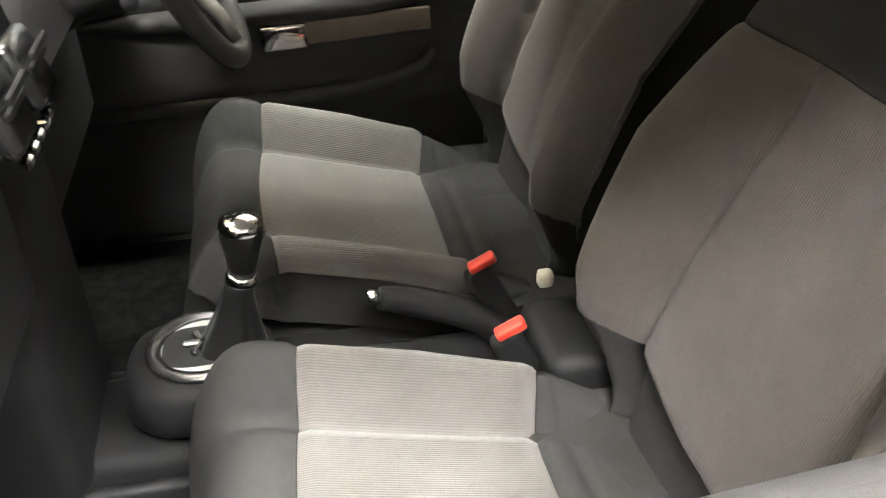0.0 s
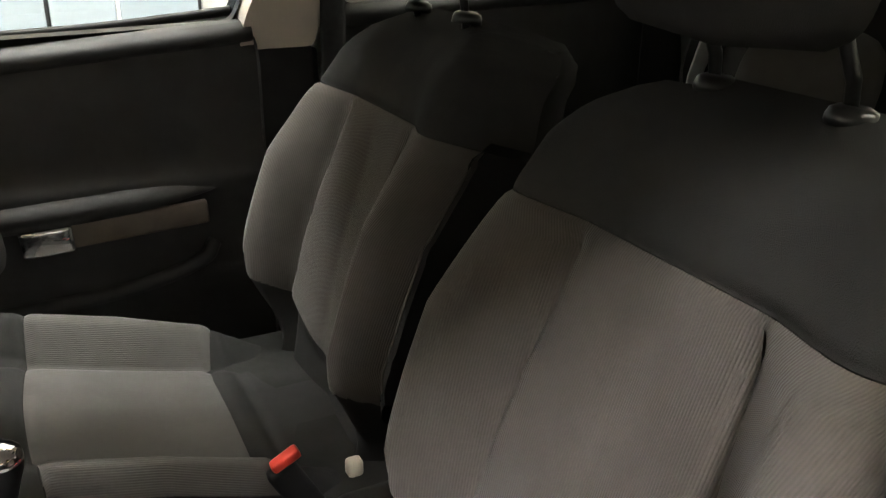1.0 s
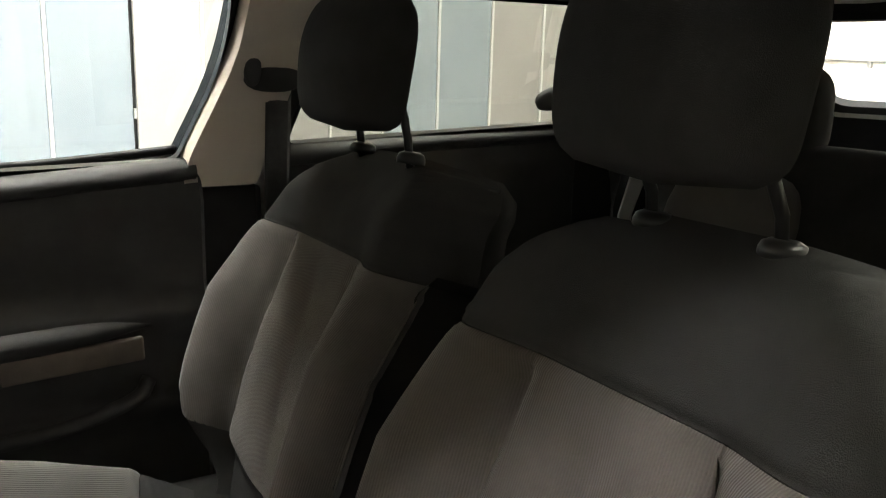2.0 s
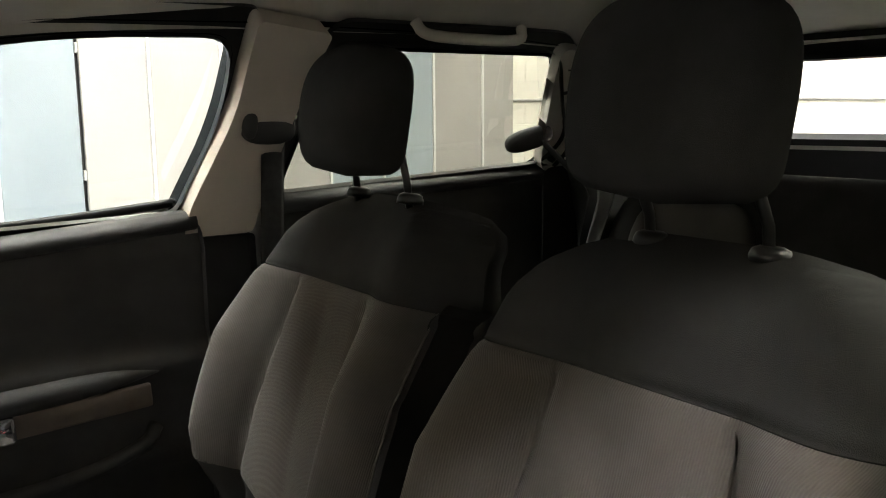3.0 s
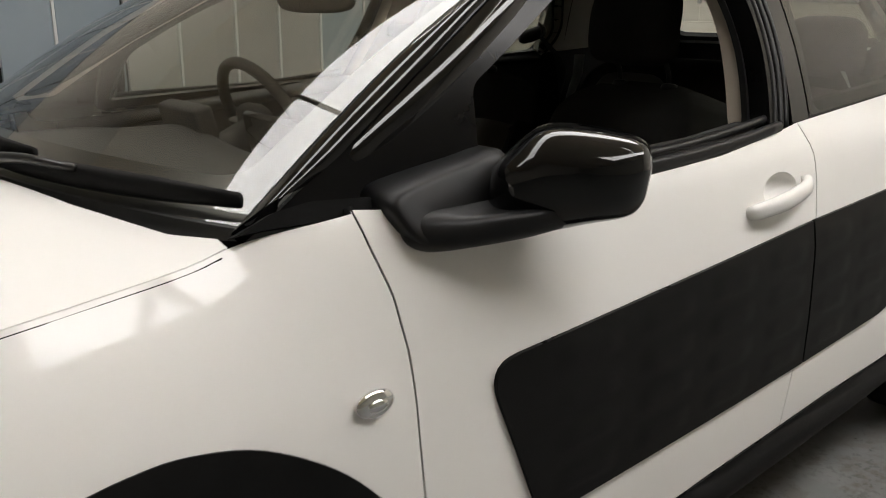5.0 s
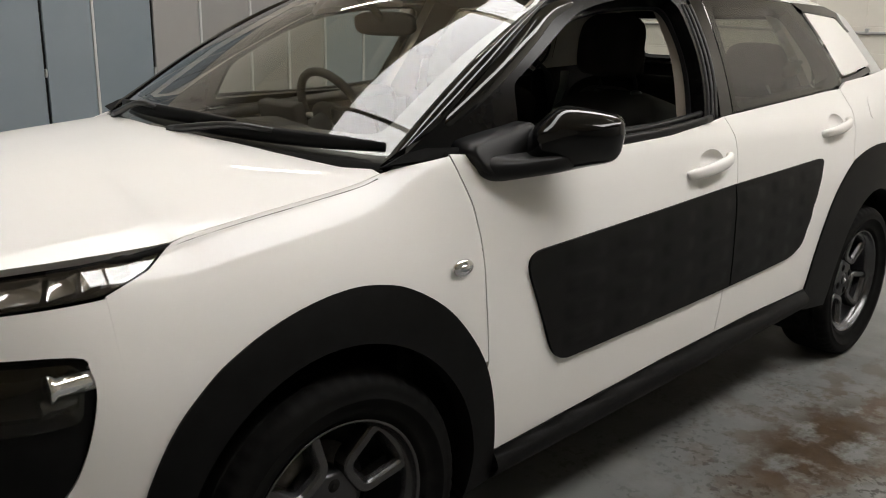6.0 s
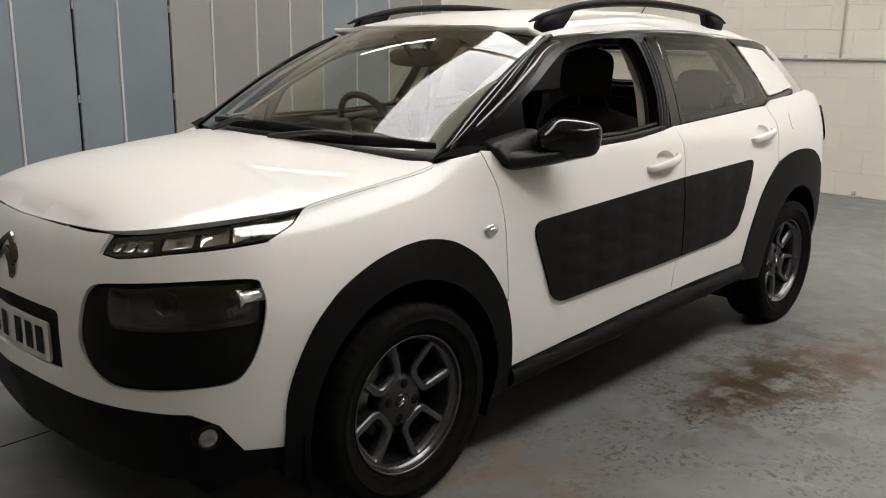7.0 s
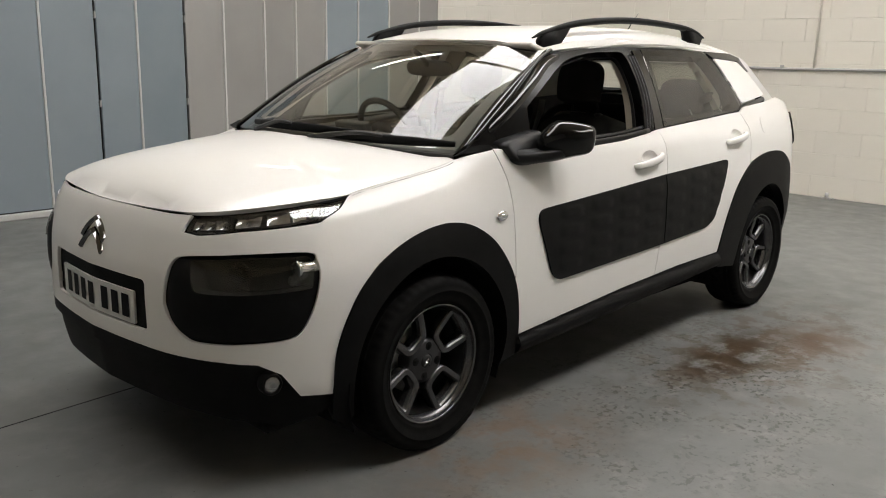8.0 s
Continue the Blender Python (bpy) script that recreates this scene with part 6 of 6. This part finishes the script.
tl_in = fillet([(0.455, 1.365), (-0.455, 1.365), (-0.515, 1.172), (0.515, 1.172)], 0.06)
part("tailgate_lining", patch(tl_out, lambda y, z: tail_surf(y, z) - np.array([0.055, 0, 0]), h=0.05, holes=[tl_in], lip=0.02), DASH_DARK, TAIL, "black plastic tailgate lining")
part("parcel_shelf", rbox((0.42, 1.1, 0.02), 0.005, 1, at(2.82, 0, 1.02)), DASH, CAR, "black parcel shelf")

# ---- belts and console ----
for sgn in (1, -1):
    q = lambda p: (p[0], p[1] * sgn, p[2])
    belt = part("seat_belt", tube([q((1.50, -0.625, 1.20)), q((1.505, -0.655, 1.02)), q((1.50, -0.665, 0.80)), q((1.50, -0.67, 0.35))], 0.024, 8, squash=(1.0, 0.06)), BELT, CAR, "black seat belt")
    part("belt_guide", blob(q((1.485, -0.612, 1.205)), (0.055, 0.012, 0.030), 2.6, 24, 10), DASH, belt)
    part("belt_slot", blob(q((1.445, -0.606, 1.225)), (0.016, 0.014, 0.040), 2.4, 16, 10), DASH, belt)
    part("tongue", rbox((0.03, 0.006, 0.05), 0.003, 1, at(1.53, -0.615 * sgn, 1.245)), CHROME, belt)
    rb = part("rear_belt", tube([q((2.19, -0.635, 1.165)), q((2.27, -0.61, 1.09)), q((2.30, -0.612, 1.03)), q((2.31, -0.626, 0.91)), q((2.31, -0.60, 0.60))], 0.024, 8, squash=(1.0, 0.07)), BELT, CAR, "black rear seat belt")
    # second belt run; the grey colour stands for sheen on black webbing
    part("webbing", tube([q((2.27, -0.50, 1.10)), q((2.30, -0.53, 1.025)), q((2.31, -0.582, 0.907)), q((2.31, -0.60, 0.70))], 0.020, 8, squash=(1.0, 0.08)), GREYMETAL, rb, "second run of the rear belt, its sheen coloured grey")
    part("belt_guide", blob(q((2.16, -0.645, 1.17)), (0.075, 0.014, 0.026), 2.6, 24, 10, pose(0, 0, 0, 0, -12, 0)), DASH, rb)
    bk = part("belt_buckle", rbox((0.042, 0.026, 0.14), 0.008, 2, at(1.242, 0.10 if sgn < 0 else -0.05, 0.49, 0, -28, 0)), DASH_DARK, CAR, "seat belt buckle with a red button")
    part("button", rbox((0.042, 0.020, 0.014), 0.004, 2, at(1.219, 0.10 if sgn < 0 else -0.05, 0.560, 0, -28, 0)), RED, bk, "red release button")

TUN = part("centre_console", rbox((1.0, 0.17, 0.20), 0.02, 2, at(1.02, 0, 0.36)), DASH_DARK, CAR, "black centre console")
part("console_rear", rbox((0.16, 0.15, 0.10), 0.02, 2, at(1.34, -0.02, 0.475)), DASH_DARK, TUN)
part("console_clip", rbox((0.022, 0.02, 0.024), 0.006, 2, at(1.29, 0.03, 0.572)), CREAM, TUN)
hb = part("handbrake", tube(smooth_line([(1.25, 0.02, 0.48), (1.18, 0.025, 0.53), (1.10, 0.03, 0.562), (1.062, 0.03, 0.573)], 5), [0.02, 0.02, 0.019, 0.016], 12), DASH_DARK, CAR, "black handbrake lever with a bright button")
part("button", cylinder(0.011, 0.016, at(1.052, 0.03, 0.576, 0, -75, 0), 12), CHROME, hb)
base = part("gear_base", blob((0.828, 0.0, 0.51), (0.095, 0.085, 0.05), 3.0, 32, 12), DASH_DARK, CAR, "gear lever housing")
part("gear_ring", tube([(0.835 + 0.062 * math.cos(a), 0.060 * math.sin(a), 0.558) for a in np.linspace(0, 2 * math.pi, 32, endpoint=False)], 0.010, 8, squash=(1.0, 0.6), closed=True), ALLOY, base)
for a in range(3):
    part("gate_spoke", rbox((0.05, 0.009, 0.008), 0.002, 1, at(0.835, 0, 0.563, 0, 0, a * 60)), ALLOY, base)
part("gate_plate", cylinder(0.060, 0.010, at(0.835, 0, 0.553), 36, 0.002), GREYMETAL, base, "grey gate plate")


def boot(z, r, fold):
    """A section of the leather boot with soft upright folds."""
    x = 0.868 + 0.22 * (z - 0.55)
    return [(x + r * (1 + fold * math.cos(5 * t)) * math.cos(t), r * (1 + fold * math.cos(5 * t)) * math.sin(t), z) for t in np.linspace(0, 2 * math.pi, 40, endpoint=False)]


part("gaiter", loft([boot(*q) for q in ((0.548, 0.043, 0.02), (0.556, 0.042, 0.08), (0.575, 0.034, 0.10), (0.600, 0.026, 0.08), (0.625, 0.020, 0.05), (0.645, 0.0175, 0.01), (0.652, 0.017, 0.0))]), SATIN, base, "black leather gear lever boot")
part("knob_collar", lathe_at([(0.0, 0.014), (0.0165, 0.014), (0.0195, 0.011), (0.0200, 0.003), (0.0185, 0.0), (0.0, 0.0)], at(0.893, 0, 0.648, 0, 10, 0), 28), CHROME, base, "bright collar under the gear knob")
part("gear_knob", lathe_at([(0.0, 0.0), (0.0165, 0.0), (0.0175, 0.012), (0.0215, 0.035), (0.0255, 0.052), (0.0262, 0.060), (0.0255, 0.065)], at(0.8955, 0, 0.661, 0, 6, 0), 32), SATIN, base, "black tapering gear knob")
part("knob_cap", lathe_at([(0.0258, 0.0), (0.0262, 0.003), (0.0245, 0.009), (0.018, 0.0135), (0.009, 0.0155), (0.0, 0.016)], at(0.902, 0, 0.7245, 0, 6, 0), 32), CHROME, base, "bright gear knob top")
tray = part("console_tray", rbox((0.34, 0.20, 0.03), 0.012, 2, at(0.64, 0, 0.385)), DASH_DARK, CAR, "open black storage tray")
for y in (-0.105, 0.105):
    part("tray_wall", rbox((0.36, 0.02, 0.06), 0.008, 2, at(0.64, y, 0.41)), DASH_DARK, tray)


# ---- dashboard and steering wheel ----
def dash_surf(x, y):
    z = np.interp(x, [0.24, 0.45, 0.62, 0.68, 0.72], [0.985, 0.985, 0.965, 0.93, 0.86])
    return np.stack([x, y, z - 0.015 * (np.abs(y) / 0.65) ** 4 + 0.03 * np.exp(-((y - 0.36) / 0.17) ** 2) * np.clip((x - 0.4) / 0.2, 0, 1) * np.clip((0.72 - x) / 0.08, 0, 1)], -1)


D = part("dashboard", patch(fillet([(0.22, -0.66, 0.05), (0.635, -0.68, 0.01), (0.635, 0.68, 0.01), (0.22, 0.66, 0.05)], 0.02), dash_surf, h=0.03, lip=0.02), DASH, CAR, "grey-black dashboard with a tablet screen")
part("fascia", patch(fillet([(0.638, -0.68, 0.01), (0.70, -0.68, 0.03), (0.715, 0.68, 0.03), (0.638, 0.68, 0.01)], 0.02), dash_surf, h=0.02, lip=0.10), DASH_DARK, D, "black dashboard front")
for y in (-0.055, 0.055):
    vent = part("centre_vent", rbox((0.022, 0.085, 0.075), 0.010, 2, at(0.708, y, 0.915, 0, -16, 0)), ALLOY, D, "grey framed air vent")
    for k in range(4):
        part("slat", rbox((0.006, 0.070, 0.009), 0.002, 1, at(0.7195 + 0.0042 * (k - 1.5), y, 0.915 + 0.0148 * (k - 1.5), 0, -16, 0)), DASH_DARK, vent)
for k in range(5):
    part("push_button", rbox((0.012, 0.020, 0.012), 0.003, 1, at(0.716, -0.06 + 0.03 * k, 0.862)), CHROME, D)
part("glovebox_lid", rbox((0.10, 0.52, 0.20), 0.03, 2, at(0.66, -0.36, 0.83)), DASH_DARK, D)
part("lower_dash", rbox((0.25, 1.30, 0.25), 0.04, 2, at(0.52, 0, 0.72)), DASH_DARK, D)
part("centre_panel", rbox((0.18, 0.24, 0.40), 0.03, 2, at(0.60, 0, 0.62)), DASH_DARK, D)
part("screen", rbox((0.025, 0.22, 0.13), 0.010, 2, at(0.665, 0.02, 0.985, 0, -12, 0)), GLOSS, D, "dark tablet screen")
part("cluster", rbox((0.05, 0.22, 0.085), 0.012, 2, at(0.62, 0.36, 1.005, 0, -14, 0)), DASH, D, "dark instrument display")
for y in (-0.58, 0.58):
    part("vent", rbox((0.03, 0.11, 0.07), 0.012, 2, at(0.695, y, 0.90, 0, -15, 0)), GREYMETAL, D)

SWC, SWM = Vector((0.84, 0.36, 0.972)), pose(0, 0, 0, 0, 65, 0)
ring = [SWC + SWM @ Vector((0.183 * math.cos(a), 0.183 * math.sin(a), 0)) for a in np.linspace(0, 2 * math.pi, 48, endpoint=False)]
SW = part("steering_wheel", tube(ring, 0.0155, 12, closed=True), DASH, CAR, "black steering wheel with bright spoke inserts")
part("boss", blob(tuple(SWC + SWM @ Vector((0, 0, -0.02))), (0.075, 0.085, 0.028), 3.0, 28, 12, SWM), DASH, SW)
for a in (0, 180, 270):
    d = Vector((math.cos(radians(a + 90)), math.sin(radians(a + 90)), 0))
    line = [SWC + SWM @ (d * 0.07 + Vector((0, 0, -0.015))), SWC + SWM @ (d * 0.13), SWC + SWM @ (d * 0.178)]
    part("spoke", tube(line, [0.022, 0.017, 0.015], 10, squash=(1.3, 0.6)), GREYMETAL, SW, "bright spoke insert")
part("column", tube([tuple(SWC + SWM @ Vector((0, 0, -0.03))), tuple(SWC + SWM @ Vector((0.0, 0, -0.20)))], 0.05, 14), DASH, SW)
for q in (1, -1):
    part("stalk", tube([tuple(SWC + SWM @ Vector((0, 0.03 * q, -0.06))), tuple(SWC + SWM @ Vector((0.02, 0.17 * q, -0.05)))], [0.008, 0.011], 8), DASH, SW)
RV = part("rear_view_mirror", blob((0.78, 0.02, 1.30), (0.018, 0.125, 0.036), 3.5, 32, 12, pose(0, 0, 0, 0, -10, 8)), DASH, CAR, "dark rear-view mirror")
part("mirror_stem", tube([(0.66, 0.0, 1.375), (0.72, 0.01, 1.35), (0.77, 0.02, 1.31)], 0.012, 8), DASH, RV)
for y in (-0.34, 0.34):
    part("sun_visor", rbox((0.17, 0.42, 0.022), 0.009, 2, at(0.87, y, 1.385, 0, 16, 0)), HEADLINER, CAR)

# ---- pieces of the walls ----
edges_x = [0.30, 0.74, 1.19, 1.55, 2.00, 2.40, 2.85, 3.22, 3.60, 4.03, 4.47, 4.93, 5.25]
edges_x = [-6.4 + 0.42 * i for i in range(16)] + edges_x
black = {1.19, 2.00, 0.30}
for a, b in zip(edges_x, edges_x[1:]):
    blue = b <= 2.0 or 3.6 <= a < 4.47
    w = b - a - 0.022
    part("panel", rbox((w, 0.03, 2.6), 0.004, 1, at((a + b) / 2, YP + 0.012, 1.36)), PANEL_BLUE if blue else PANEL_GREY, wall_north)
    if a not in black:
        part("strip", rbox((0.02, 0.03, 2.6), 0.003, 1, at(a, YP + 0.004, 1.36)), STRIP, wall_north)
    else:
        for z in (0.9, 1.62, 2.4):
            part("latch", rbox((0.016, 0.02, 0.06), 0.003, 1, at(a, YP + 0.0, z)), GREYMETAL, wall_north)
# unseen cream board, added for warm windscreen reflections and bounced light
part("bounce_board", rbox((11.6, 0.04, CEIL - 2.69), 0.004, 1, at(-0.6, YP + 0.008, (CEIL + 2.67) / 2)), MORTAR, wall_north, "unseen cream board added to warm the glass reflections")
part("base_rail", rbox((11.6, 0.05, 0.05), 0.006, 1, at(-0.6, YP - 0.01, 0.025)), STRIP, wall_north)

block_mesh = None
for r in range(13):
    for c in range(22):
        y = -2.4 + 0.45 * c + (0.225 if r % 2 else 0)
        if block_mesh is None:
            bm = rbox((0.05, 0.4475, 0.2225), 0.003, 1)
            block_mesh = bpy.data.meshes.new("block")
            bm.to_mesh(block_mesh)
            bm.free()
            block_mesh.materials.append(BLOCK)
        ob = new("block", block_mesh)
        ob.location = (X1 + 0.021 + random.uniform(-0.0008, 0.0008), y, 0.1125 + 0.225 * r)
        ob.parent = wall_east
